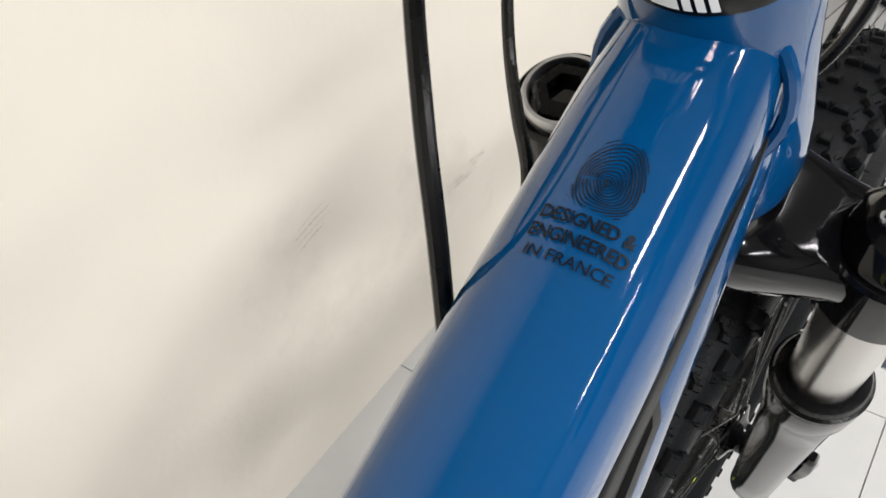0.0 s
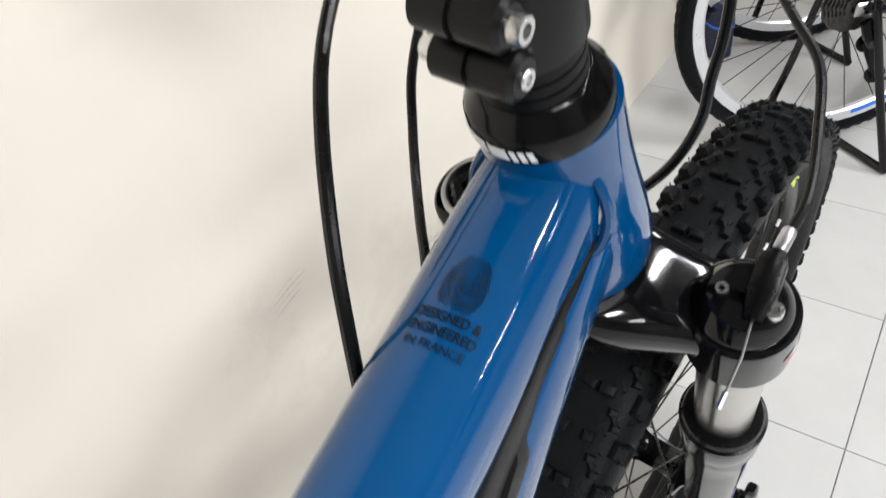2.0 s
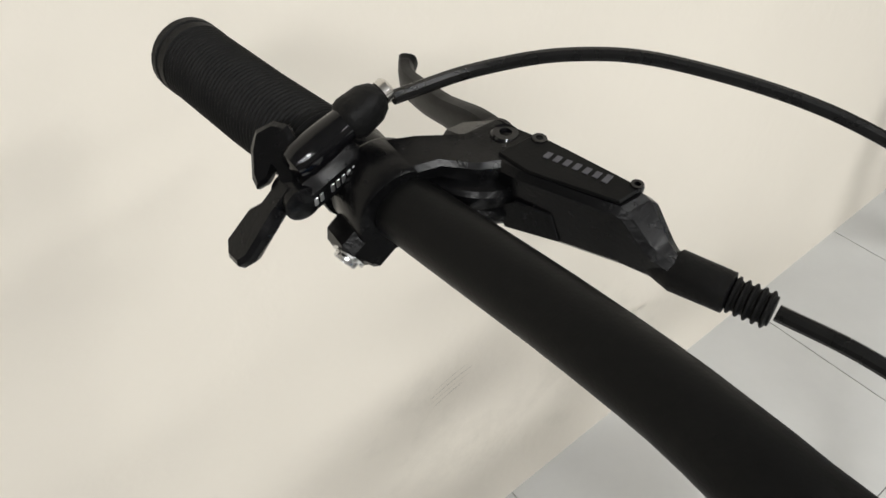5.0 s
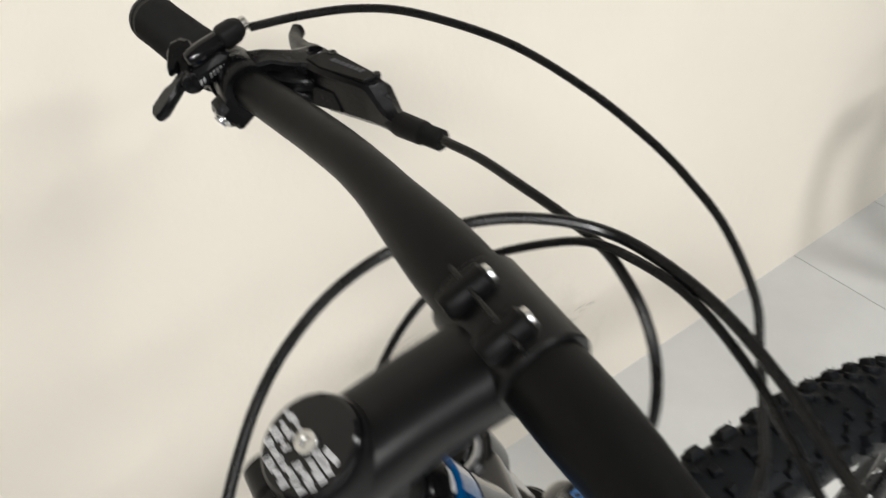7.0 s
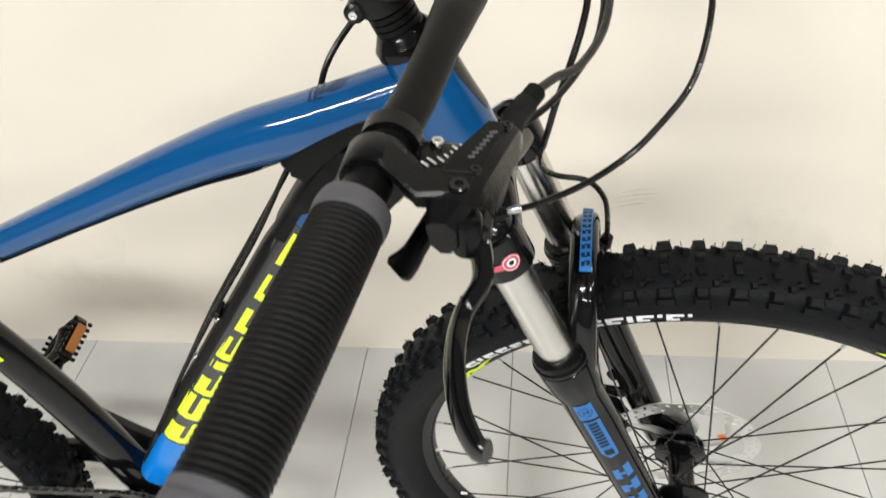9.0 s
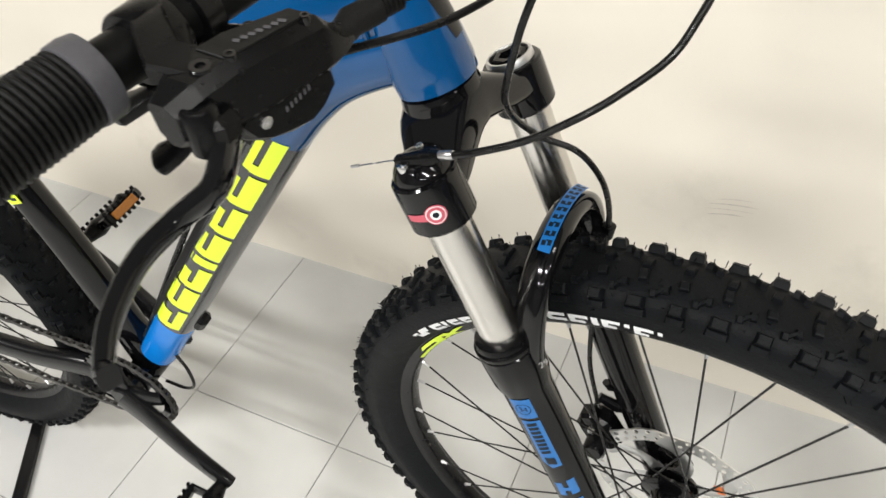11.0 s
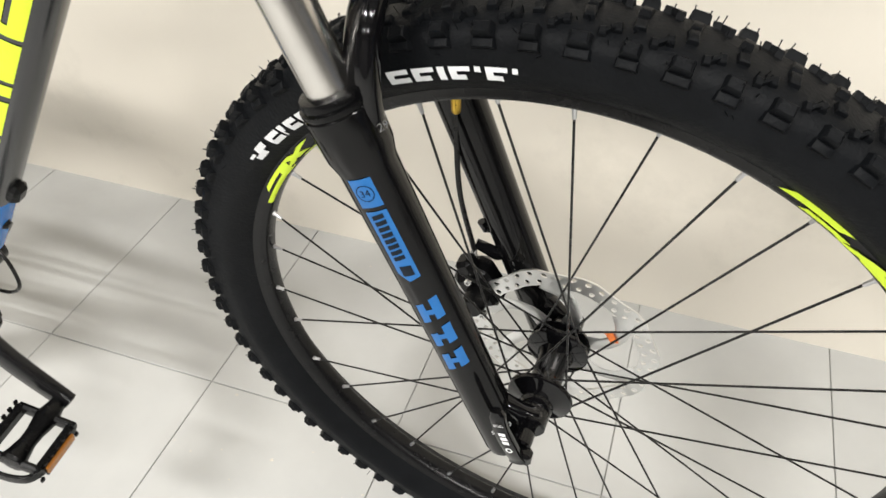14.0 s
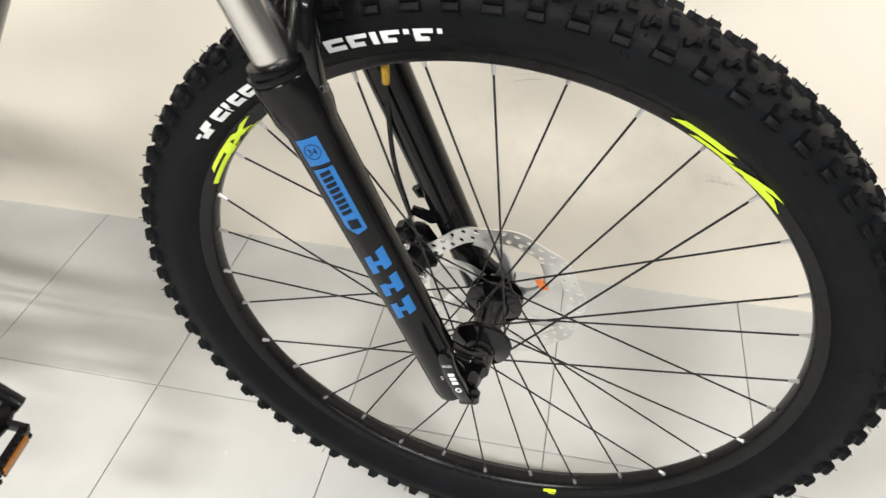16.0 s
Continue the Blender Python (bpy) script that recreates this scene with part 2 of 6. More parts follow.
slab("wall_north", (X0, WALL_Y, 0), (X1, WALL_Y + 0.15, ROOM_TOP), WALL, "cream painted wall with scuffs behind the bicycle")
# These three walls are unseen; their dark colour lowers fill and reflections.
slab("wall_south", (X0, Y0 - 0.15, 0), (X1, Y0, ROOM_TOP), SHOP, "unseen taupe wall, kept dark to dim the reflections")
slab("wall_west", (X0 - 0.15, Y0 - 0.15, 0), (X0, WALL_Y + 0.15, ROOM_TOP), SHOP, "unseen taupe wall, kept dark to dim the reflections")
slab("wall_east", (X1, Y0 - 0.15, 0), (X1 + 0.15, WALL_Y + 0.15, ROOM_TOP), SHOP, "unseen taupe wall, kept dark to dim the reflections")
# The ceiling is unseen too, its grey chosen to hold back bounced light.
slab("ceiling", (X0 - 0.15, Y0 - 0.15, ROOM_TOP), (X1 + 0.15, WALL_Y + 0.15, ROOM_TOP + 0.12), CEIL, "unseen grey ceiling, kept dark to dim the reflections", "ceiling")
floor = slab("floor", (X0 - 0.15, Y0 - 0.15, -0.1), (X1 + 0.15, WALL_Y + 0.15, -0.003), GROUT, "pale grey square floor tiles with thin dark joints", "floor")

# ---- the bicycle's two turning halves ----
STEER = Matrix(((0.99718, 0.07319, 0.01682, -0.0019), (-0.0718, 0.99482, -0.07191, -0.0262), (-0.02199, 0.0705, 0.99727, 0.3711), (0, 0, 0, 1)))
UP = Vector((-0.3694, 0, 0.9293))      # along the fork legs
FWD = Vector((0.9293, 0, 0.3694))      # square to them, forwards
HEAD_F = -0.0445                       # the steering axis behind the axle
PIVOT = Vector((-0.275, 0, 0.575))
TURN = radians(7.5)
FRAME = STEER @ Matrix.Translation(PIVOT + Vector((0.0015, -0.0005, 0.002))) @ Matrix.Rotation(TURN, 4, UP) @ Matrix.Translation(-PIVOT)


def fk(f, y, s):
    """A place on the fork: forwards of the axle, to the left, up along the legs."""
    p = FWD * f + UP * s
    return Vector((p.x, y, p.z))


bike = thing("mountain_bike", pose(0, 0, 0), "blue and black hardtail mountain bike standing by the wall", "bicycle")

# -- frame tubes, in the frame's own upright plane
BB = Vector((-0.682, 0, -0.062))
REAR = Vector((-1.142, 0, -0.0205))
SEAT_TOP = Vector((-0.805, 0, 0.39))


def frame_tube(name, pts, ra, rb, mat, label="", n=24, power=2.0, steps=8, caps=True, parent=None):
    g = Geo()
    line = smooth_path(pts, steps)
    def spread(r):
        if isinstance(r, (int, float)):
            return r
        k = np.linspace(0, len(r) - 1, len(line))
        return list(np.interp(k, range(len(r)), r))
    sweep(g, line, spread(ra), spread(rb), n=n, power=power, caps=caps)
    return part(name, g, mat, parent or bike, label, FRAME)


TOP = [(-0.262, 0, 0.535), (-0.30, 0, 0.522), (-0.35, 0, 0.5065), (-0.41, 0, 0.4905), (-0.47, 0, 0.4690), (-0.56, 0, 0.4305), (-0.668, 0, 0.3825)]
top_tube = frame_tube("top_tube", TOP, [0.022, 0.0235, 0.0235, 0.0225, 0.021, 0.0185, 0.0155], [0.026, 0.026, 0.0250, 0.0225, 0.0195, 0.0165, 0.0145], BLUE, "glossy blue top tube with black print", power=2.3)
frame_tube("top_tube_end", [(-0.668, 0, 0.3835), (-0.71, 0, 0.3650), (-0.80, 0, 0.326)], [0.0155, 0.014, 0.013], [0.0145, 0.014, 0.014], GLOSS, "gloss black rear end of the top tube", power=2.3)
down_tube = frame_tube("down_tube", [(-0.243, 0, 0.508), (-0.275, 0, 0.497), (-0.315, 0, 0.474), (-0.345, 0, 0.445), (-0.372, 0, 0.410)], [0.0225, 0.0248, 0.0260, 0.0258, 0.0248], [0.027, 0.026, 0.0255, 0.025, 0.0245], BLUE, "glossy blue bend of the down tube", power=2.6)
frame_tube("down_tube_panel", [(-0.372, 0, 0.410), (-0.50, 0, 0.214), (-0.588, 0, 0.079)], 0.0245, 0.0245, GREY, "dark grey down tube panel with neon yellow shapes", power=2.6)
frame_tube("down_tube_foot", [(-0.588, 0, 0.079), (-0.615, 0, 0.037), (-0.645, 0, -0.009)], [0.0245, 0.025, 0.026], [0.0245, 0.0245, 0.024], FOOTBLUE, "glossy blue foot of the down tube", power=2.6)
frame_tube("seat_tube", [BB + Vector((0.006, 0, 0.01)), (-0.706, 0, 0.10), (-0.735, 0, 0.205), (-0.775, 0, 0.312), (-0.805, 0, 0.39), (-0.832, 0, 0.46)], [0.021, 0.0205, 0.0195, 0.0185, 0.0175, 0.0175], [0.026, 0.0235, 0.021, 0.019, 0.0175, 0.0175], GLOSS, "gloss black seat tube")
g = Geo()
spin(g, [(0.026, 0.5325), (0.0300, 0.534), (0.0308, 0.545), (0.0296, 0.562), (0.0270, 0.585), (0.0254, 0.605), (0.0246, 0.624), (0.0244, 0.629), (0.021, 0.63)], fk(HEAD_F, 0, 0), UP, 40)
part("head_tube", g, BLUE, bike, "glossy blue tapered head tube", FRAME)
g = Geo()
spin(g, [(0.021, -0.0365), (0.0215, -0.035), (0.0215, 0.035), (0.021, 0.0365)], BB, (0, 1, 0), 32)
part("bottom_bracket", g, GLOSS, bike, "", FRAME)
for side in (1, -1):
    frame_tube("chain_stay", [BB + Vector((-0.015, 0.030 * side, 0.006)), (-0.755, 0.042 * side, -0.046), (-0.82, 0.048 * side, -0.051), (-0.89, 0.052 * side, -0.050), (-1.02, 0.062 * side, -0.040), REAR + Vector((0.01, 0.068 * side, 0))], [0.012, 0.012, 0.012, 0.012, 0.010, 0.009], [0.022, 0.0195, 0.0185, 0.0180, 0.0150, 0.012], STAY, "satin black deep chain stay", power=2.6)
    frame_tube("seat_stay", [SEAT_TOP + Vector((0.004, 0.012 * side, -0.01)), (-0.90, 0.038 * side, 0.27), REAR + Vector((0.01, 0.066 * side, 0.02))], 0.008, 0.009, GLOSS)

# -- front wheel

def knob(geo, w, y, r, along, across, high, skew=0.0, flare=1.16, tip=0.72, lean=None):
    """One tread knob at the angle w round the tyre."""
    out = Vector((math.cos(w), 0, math.sin(w)))
    tan = Vector((-math.sin(w), 0, math.cos(w)))
    lean = math.asin(max(-1, min(1, y / 0.032))) * 0.8 if lean is None else lean
    nrm = out * math.cos(lean) + Vector((0, 1, 0)) * math.sin(lean)
    crs = Vector((0, 1, 0)) * math.cos(lean) - out * math.sin(lean)
    base = out * r + Vector((0, y, 0))
    t2 = tan * math.cos(skew) + crs * math.sin(skew)
    c2 = crs * math.cos(skew) - tan * math.sin(skew)
    v = []
    for h, k in ((-0.003, flare), (high * 0.8, (flare + tip) / 2), (high, tip)):
        for a, b in ((-1, -1), (1, -1), (1, 1), (-1, 1)):
            v.append(base + nrm * h + t2 * a * along / 2 * k + c2 * b * across / 2 * k)
    geo.add(v, [(8, 9, 10, 11)] + [(r + i, r + (i + 1) % 4, r + 4 + (i + 1) % 4, r + 4 + i) for r in (0, 4) for i in range(4)])


def casing_radius(y):
    """The squared-off tread profile."""
    return 0.3375 + 0.0290 * max(0.0, 1 - abs(y / 0.0330) ** 3.0) ** (1 / 3.0)


def tyre_section():
    """The tyre's outline: from bead to bead, (radius, y)."""
    out = []
    for k in range(29):
        a = radians(-128 + 256 * k / 28)
        c, q = math.cos(a), math.sin(a)
        e = 2 / 3.0 if c > 0 else 1
        out.append((0.3375 + 0.0288 * math.copysign(abs(c) ** e, c), 0.0314 * math.copysign(abs(q) ** e, q) * (1.0 if abs(a) < 1.9 else 0.96)))
    return [(0.3105, -0.0125)] + out[1:-1] + [(0.3105, 0.0125)]


rng = random.Random(4)


def make_wheel(name, place, turn, side_rotor, with_tread=True, rear=False):
    m = place @ Matrix.Rotation(turn, 4, (0, 1, 0))
    wheel = new(name)
    wheel.parent = bike
    wheel.matrix_basis = m
    tagged(wheel, "knobbly black tyre on a black rim with thin black spokes")
    g = Geo()
    spin(g, tyre_section(), (0, 0, 0), (0, 1, 0), 128, caps=False, closed=True)
    part("tyre", g, RUBBER, wheel, "black rubber tyre casing")
    g = Geo()
    hairs = Geo()
    step = 2 * math.pi / 76
    for i in range(76):
        w = i * step + 0.0075
        j = rng.uniform(-0.0004, 0.0004)
        # middle rows: low oblong blocks, in turn close together and apart
        if i % 2:
            knob(g, w, 0.0058, casing_radius(0.0058), 0.0068, 0.0098, 0.0034 + j, 0.10)
            knob(g, w, -0.0058, casing_radius(0.0058), 0.0068, 0.0098, 0.0034 + j, -0.10)
        else:
            knob(g, w, 0.0082, casing_radius(0.0082), 0.0072, 0.0072, 0.0034 + j, 0.12)
            knob(g, w, -0.0082, casing_radius(0.0082), 0.0072, 0.0072, 0.0034 + j, -0.12)
        for sgn in (-1, 1):
            # bent blocks between the middle and the edge
            v = w + step * 0.5
            knob(g, v - 0.011, 0.0150 * sgn, casing_radius(0.0150), 0.0046, 0.0062, 0.0036 + j, 0.15 * sgn)
            knob(g, v, 0.0172 * sgn, casing_radius(0.0172), 0.0090, 0.0030, 0.0034 + j, 0.75 * sgn)
            knob(g, v + 0.011, 0.0196 * sgn, casing_radius(0.0196), 0.0046, 0.0056, 0.0034 + j, 0.15 * sgn)
            # edge blocks with a stepped foot on the side wall
            long = 0.0118 if i % 2 else 0.0100
            knob(g, w, 0.0262 * sgn, casing_radius(0.0262) - 0.0006, long, 0.0078, 0.0062 + j, 0, 1.22, 0.80, 0.62 * sgn)
            knob(g, w, 0.0302 * sgn, casing_radius(0.0302) - 0.0016, long * 1.15, 0.0052, 0.0034, 0, 1.3, 0.78, 0.95 * sgn)
            for e in (-1, 1, 0):
                a = w + e * long * 0.40 / 0.37 if e else w + step * rng.uniform(0.35, 0.65)
                y = (0.0285 if e else 0.0200) * sgn
                if rng.random() < 0.18:
                    continue
                out = Vector((math.cos(a), 0, math.sin(a)))
                d = (out + Vector((0, y * 20, 0)) + Vector((rng.uniform(-.25, .25), rng.uniform(-.25, .25), rng.uniform(-.25, .25)))).normalized()
                p = out * (casing_radius(abs(y)) + (0.0058 if e else 0.0032)) + Vector((0, y, 0))
                tall = rng.uniform(0.0022, 0.0052)
                sweep(hairs, [p, p + d * tall * 0.7, p + d * tall], [0.00042, 0.00038, 0.00062], n=5)
    tagged(part("tread", g, RUBBER, wheel, "rows of square rubber knobs"), kind="stuff")
    for i in range(420):
        w, y = rng.uniform(0, 2 * math.pi), rng.choice((-1, 1)) * rng.uniform(0.004, 0.033)
        out = Vector((math.cos(w), 0, math.sin(w)))
        r = casing_radius(y) if abs(y) < 0.031 else rng.uniform(0.343, 0.350)
        d = (out * (1 if abs(y) < 0.031 else 0.2) + Vector((0, y * 28, 0)) + Vector((rng.uniform(-.4, .4), rng.uniform(-.4, .4), rng.uniform(-.4, .4)))).normalized()
        p = out * r + Vector((0, y if abs(y) < 0.031 else math.copysign(0.0305, y), 0))
        sweep(hairs, [p, p + d * rng.uniform(0.003, 0.0070)], 0.0004, n=4)
    tagged(part("rubber_hairs", hairs, RUBBER, wheel, "thin moulding hairs on the new tyre"), kind="stuff")
    g = Geo()
    spin(g, [(0.3115, -0.0135), (0.314, -0.0155), (0.316, -0.0145), (0.3165, -0.0128), (0.3165, 0.0128), (0.316, 0.0145), (0.314, 0.0155), (0.3115, 0.0135),
             (0.305, 0.0128), (0.3005, 0.010), (0.2985, 0.006), (0.298, 0.0), (0.2985, -0.006), (0.3005, -0.010), (0.305, -0.0128)], (0, 0, 0), (0, 1, 0), 128, caps=False, closed=True)
    part("rim", g, RIMMAT, wheel, "satin black alloy rim")
    # hub
    g = Geo()
    spin(g, [(0.0105, -0.053), (0.0135, -0.052), (0.0150, -0.049), (0.0155, -0.041), (0.0185, -0.0385), (0.0280, -0.0355), (0.0298, -0.0345), (0.0302, -0.0330), (0.0302, -0.0300), (0.0290, -0.0290), (0.0190, -0.0265), (0.0160, -0.0220), (0.0150, -0.0120), (0.0150, 0.0080),
             (0.0175, 0.0165), (0.0285, 0.0200), (0.0300, 0.0212), (0.0300, 0.0245), (0.0285, 0.0255), (0.020, 0.0285), (0.019, 0.036), (0.0145, 0.038), (0.0135, 0.052), (0.0105, 0.053)], (0, 0, 0), (0, 1, 0), 40)
    hub = part("hub", g, GLOSS, wheel, "black alloy hub")
    # spokes: 32, crossed
    sp = Geo()
    for i in range(32):
        side = 1 if i % 2 else -1
        lead = -1 if (i // 2) % 2 else 1
        w = math.radians(11.25 * i)
        v = w + lead * radians(67.5)
        a = Vector((0.0255 * math.cos(v), 0.0315 * -1 if side < 0 else 0.0235, 0.0255 * math.sin(v)))
        b = Vector((0.2985 * math.cos(w), 0.003 * side, 0.2985 * math.sin(w)))
        g = Geo()
        sweep(g, [a, b], 0.00105, n=6)
        part("spoke", g, SPOKE, wheel)
        g = Geo()
        d = (a - b).normalized()
        spin(g, [(0.0022, 0.0), (0.0024, 0.002), (0.0018, 0.003), (0.0017, 0.0090), (0.0012, 0.0100)], b, d, 8)
        part("nipple", g, ALU, wheel)
    return wheel, hub


front_wheel, front_hub = make_wheel("front_wheel", STEER, radians(65.25), 1)
rear_wheel, rear_hub = make_wheel("rear_wheel", FRAME @ Matrix.Translation(REAR), radians(20), 1, rear=True)

# -- fork
fork = new("fork")
fork.parent = bike
tagged(fork, "black suspension fork with bright stanchions")
LEG_F, LEG_Y = -0.028, 0.068
for side in (-1, 1):
    g = Geo()
    spin(g, [(0.006, -0.027), (0.013, -0.0265), (0.0175, -0.023), (0.0190, -0.015), (0.0192, 0.05), (0.0198, 0.15), (0.0208, 0.25), (0.0215, 0.294), (0.0245, 0.306), (0.0252, 0.33), (0.0250, 0.338), (0.0235, 0.34), (0.0205, 0.3405)], fk(LEG_F, LEG_Y * side, 0), UP, 40)
    low = part("lower_leg", g, SATIN, fork, "gloss black lower fork leg", STEER)
    g = Geo()
    spin(g, [(0.0245, 0.3395), (0.0255, 0.341), (0.0255, 0.344), (0.0235, 0.345), (0.024, 0.347), (0.0225, 0.351), (0.0185, 0.352), (0.0172, 0.352)], fk(LEG_F, LEG_Y * side, 0), UP, 40)
    part("dust_seal", g, PLASTIC, fork, "", STEER)
    g = Geo()
    spin(g, [(0.017, 0.33), (0.017, 0.47)], fk(LEG_F, LEG_Y * side, 0), UP, 40)
    part("stanchion", g, CHROME, fork, "bright satin metal stanchion", STEER)
    g = Geo()
    spin(g, [(0.0225, 0.467), (0.0240, 0.469), (0.0240, 0.50), (0.0236, 0.5045), (0.0222, 0.506), (0.0190, 0.5062)], fk(LEG_F, LEG_Y * side, 0), UP, 40)
    part("crown_socket", g, GLOSS, fork, "gloss black fork crown end", STEER)
# crown
g = Geo()
line = []
for k in range(17):
    y = -0.068 + 0.136 * k / 16
    e = 1 - abs(y) / 0.068
    e = e * e * (3 - 2 * e)
    line.append((fk(LEG_F + (HEAD_F - LEG_F) * e, y, 0.489 + 0.0215 * e), 0.0200 + 0.0118 * e, 0.0112 + 0.0085 * e))
sweep(g, [a[0] for a in line], [a[1] for a in line], [a[2] for a in line], n=28, side=FWD, power=3.6)
spin(g, [(0.030, 0.500), (0.030, 0.526), (0.0285, 0.5315), (0.025, 0.533)], fk(HEAD_F, 0, 0), UP, 36)
part("crown", g, GLOSS, fork, "gloss black forged crown", STEER)
# arch
g = Geo()
pts, ra, rb = [], [], []
for k in range(21):
    a = math.pi * k / 20
    y = -0.066 * math.cos(a)
    rise = math.sin(a) ** 0.75
    pts.append(fk(LEG_F + 0.012 + 0.028 * rise, y, 0.318 + 0.088 * rise))
    ra.append(0.013 - 0.001 * rise)
    rb.append(0.0085)
sweep(g, pts, ra, rb, n=16, side=FWD * 0.4 + UP * 0.9, power=3)
arch = part("arch", g, GLOSS, fork, "gloss black fork arch", STEER)

# -- headset, spacers, stem
g = Geo()
spin(g, [(0.0215, 0.630), (0.0240, 0.6305), (0.0240, 0.6370), (0.0225, 0.6395), (0.0195, 0.6440), (0.0178, 0.6465), (0.017, 0.647)], fk(HEAD_F, 0, 0), UP, 40)
headset = part("headset", g, SATIN, bike, "glossy black headset cover with white print", STEER)
for k in range(3):
    g = Geo()
    s0 = 0.647 + 0.0052 * k
    spin(g, [(0.0155, s0), (0.0172, s0 + 0.0005), (0.0172, s0 + 0.0043), (0.0155, s0 + 0.0048)], fk(HEAD_F, 0, 0), UP, 32)
    part("spacer", g, MATT, bike, "", STEER)
stem = new("stem")
stem.parent = bike
tagged(stem, "matt black handlebar stem")
BAR = Vector((-0.2235, 0.003, 0.6366))
g = Geo()
spin(g, [(0.0178, 0.663), (0.0190, 0.664), (0.0190, 0.6965), (0.0178, 0.6985)], fk(HEAD_F, 0, 0), UP, 36)
sweep(g, [fk(HEAD_F, 0, 0.6815), fk(-0.015, 0, 0.679), fk(0.012, 0, 0.673), BAR], [0.0190, 0.0184, 0.0192, 0.0215], [0.0165, 0.0158, 0.0160, 0.0168], n=28, power=2.5)
spin(g, [(0.0180, -0.0220), (0.0188, -0.0212), (0.0188, 0.0212), (0.0180, 0.0220)], BAR, (0, 1, 0), 32)
for s0 in (0.6705, 0.6895):
    spin(g, [(0.0055, -0.0140), (0.0074, -0.0125), (0.0074, -0.0012), (0.0062, -0.0008), (0.0062, 0.0008), (0.0074, 0.0012), (0.0074, 0.0125), (0.0055, 0.0140)], fk(HEAD_F - 0.0198, 0, s0), (0, 1, 0), 22)
    block(g, fk(HEAD_F - 0.0150, 0.0075, s0), (0.014, 0.0115, 0.0145), (FWD, (0, 1, 0), UP), 0.003)
    block(g, fk(HEAD_F - 0.0150, -0.0075, s0), (0.014, 0.0115, 0.0145), (FWD, (0, 1, 0), UP), 0.003)
part("stem_body", g, STEMBLACK, stem, "", STEER)
g = Geo()
spin(g, [(0.0165, 0.6985), (0.0172, 0.6995), (0.0172, 0.702), (0.016, 0.703), (0.0005, 0.7031)], fk(HEAD_F, 0, 0), UP, 36)
part("top_cap", g, GLOSS, stem, "black top cap with white print", STEER)


def bolt(parent, at, axis, r=0.0035, long=0.006, m=STEER, mat=STEEL):
    g = Geo()
    spin(g, [(r * 0.9, -0.002), (r, -0.001), (r, long * 0.8), (r * 0.9, long), (r * 0.5, long), (r * 0.45, long * 0.4), (0.0002, long * 0.4)], at, axis, 14)
    return part("bolt", g, mat, parent, "steel hex socket bolt", m)


bolt(stem, fk(HEAD_F, 0, 0.702), UP, 0.0042, 0.003)
for s, sd in ((0.6705, -1), (0.6895, 1)):
    bolt(stem, fk(HEAD_F - 0.0200, -0.0135 * sd, s), (0, -sd, 0), 0.0040, 0.005)
    bolt(stem, fk(HEAD_F - 0.0200, 0.0135 * sd, s), (0, sd, 0), 0.0032, 0.002)
for y in (0.0115, -0.0115):
    for up in (1, -1):
        c = BAR + Vector((0, y, 0)) + UP * (0.0195 * up) - FWD * 0.002
        g = Geo()
        sweep(g, [c - FWD * 0.011, c - FWD * 0.009, c + FWD * 0.0, c + FWD * 0.0065, c + FWD * 0.008], [0.0045, 0.0058, 0.006, 0.006, 0.0048], n=16)
        part("bolt_boss", g, MATT, stem, "", STEER)
        bolt(stem, c + FWD * 0.008, FWD, 0.0040, 0.002)
g = Geo()
block(g, BAR + UP * 0.0195 - FWD * 0.002, (0.0016, 0.042, 0.010), (FWD, (0, 1, 0), UP), 0.0004)
part("faceplate_gap", g, HOSE, stem, "dark split between stem and faceplate", STEER)

# -- handlebar
handlebar = new("handlebar")
handlebar.parent = bike
tagged(handlebar, "matt black flat handlebar with ribbed rubber grips")


BAR_Y = 0.003


BAR_A = (0, 0.06, 0.10, 0.118, 0.135, 0.16, 0.20, 0.26, 0.30, 0.39)
BAR_X = (-0.2235, -0.2238, -0.2246, -0.2252, -0.2262, -0.2285, -0.2340, -0.2429, -0.2493, -0.2617)
BAR_Z = (0.6366, 0.6366, 0.6362, 0.6350, 0.6327, 0.6292, 0.6247, 0.6198, 0.6165, 0.6105)
# the right half stands a little higher and further back
BEND_A = (0, 0.06, 0.12, 0.18, 0.24, 0.30, 0.37)
BEND_X = (0, 0, -0.0018, -0.0038, -0.0028, 0, 0.0015)
BEND_Z = (0, 0.0012, 0.0036, 0.0062, 0.0080, 0.0080, 0.0060)


def bar_at(y):
    """The bar's middle line: a rise, then straight ends swept back."""
    a = abs(y - BAR_Y)
    right = max(0.0, -y) / 0.37
    bent = (float(np.interp(-y, BEND_A, BEND_X)), float(np.interp(-y, BEND_A, BEND_Z)))
    return Vector((float(np.interp(a, BAR_A, BAR_X)) - 0.005 * right + bent[0], y, float(np.interp(a, BAR_A, BAR_Z)) + 0.006 * right + bent[1]))


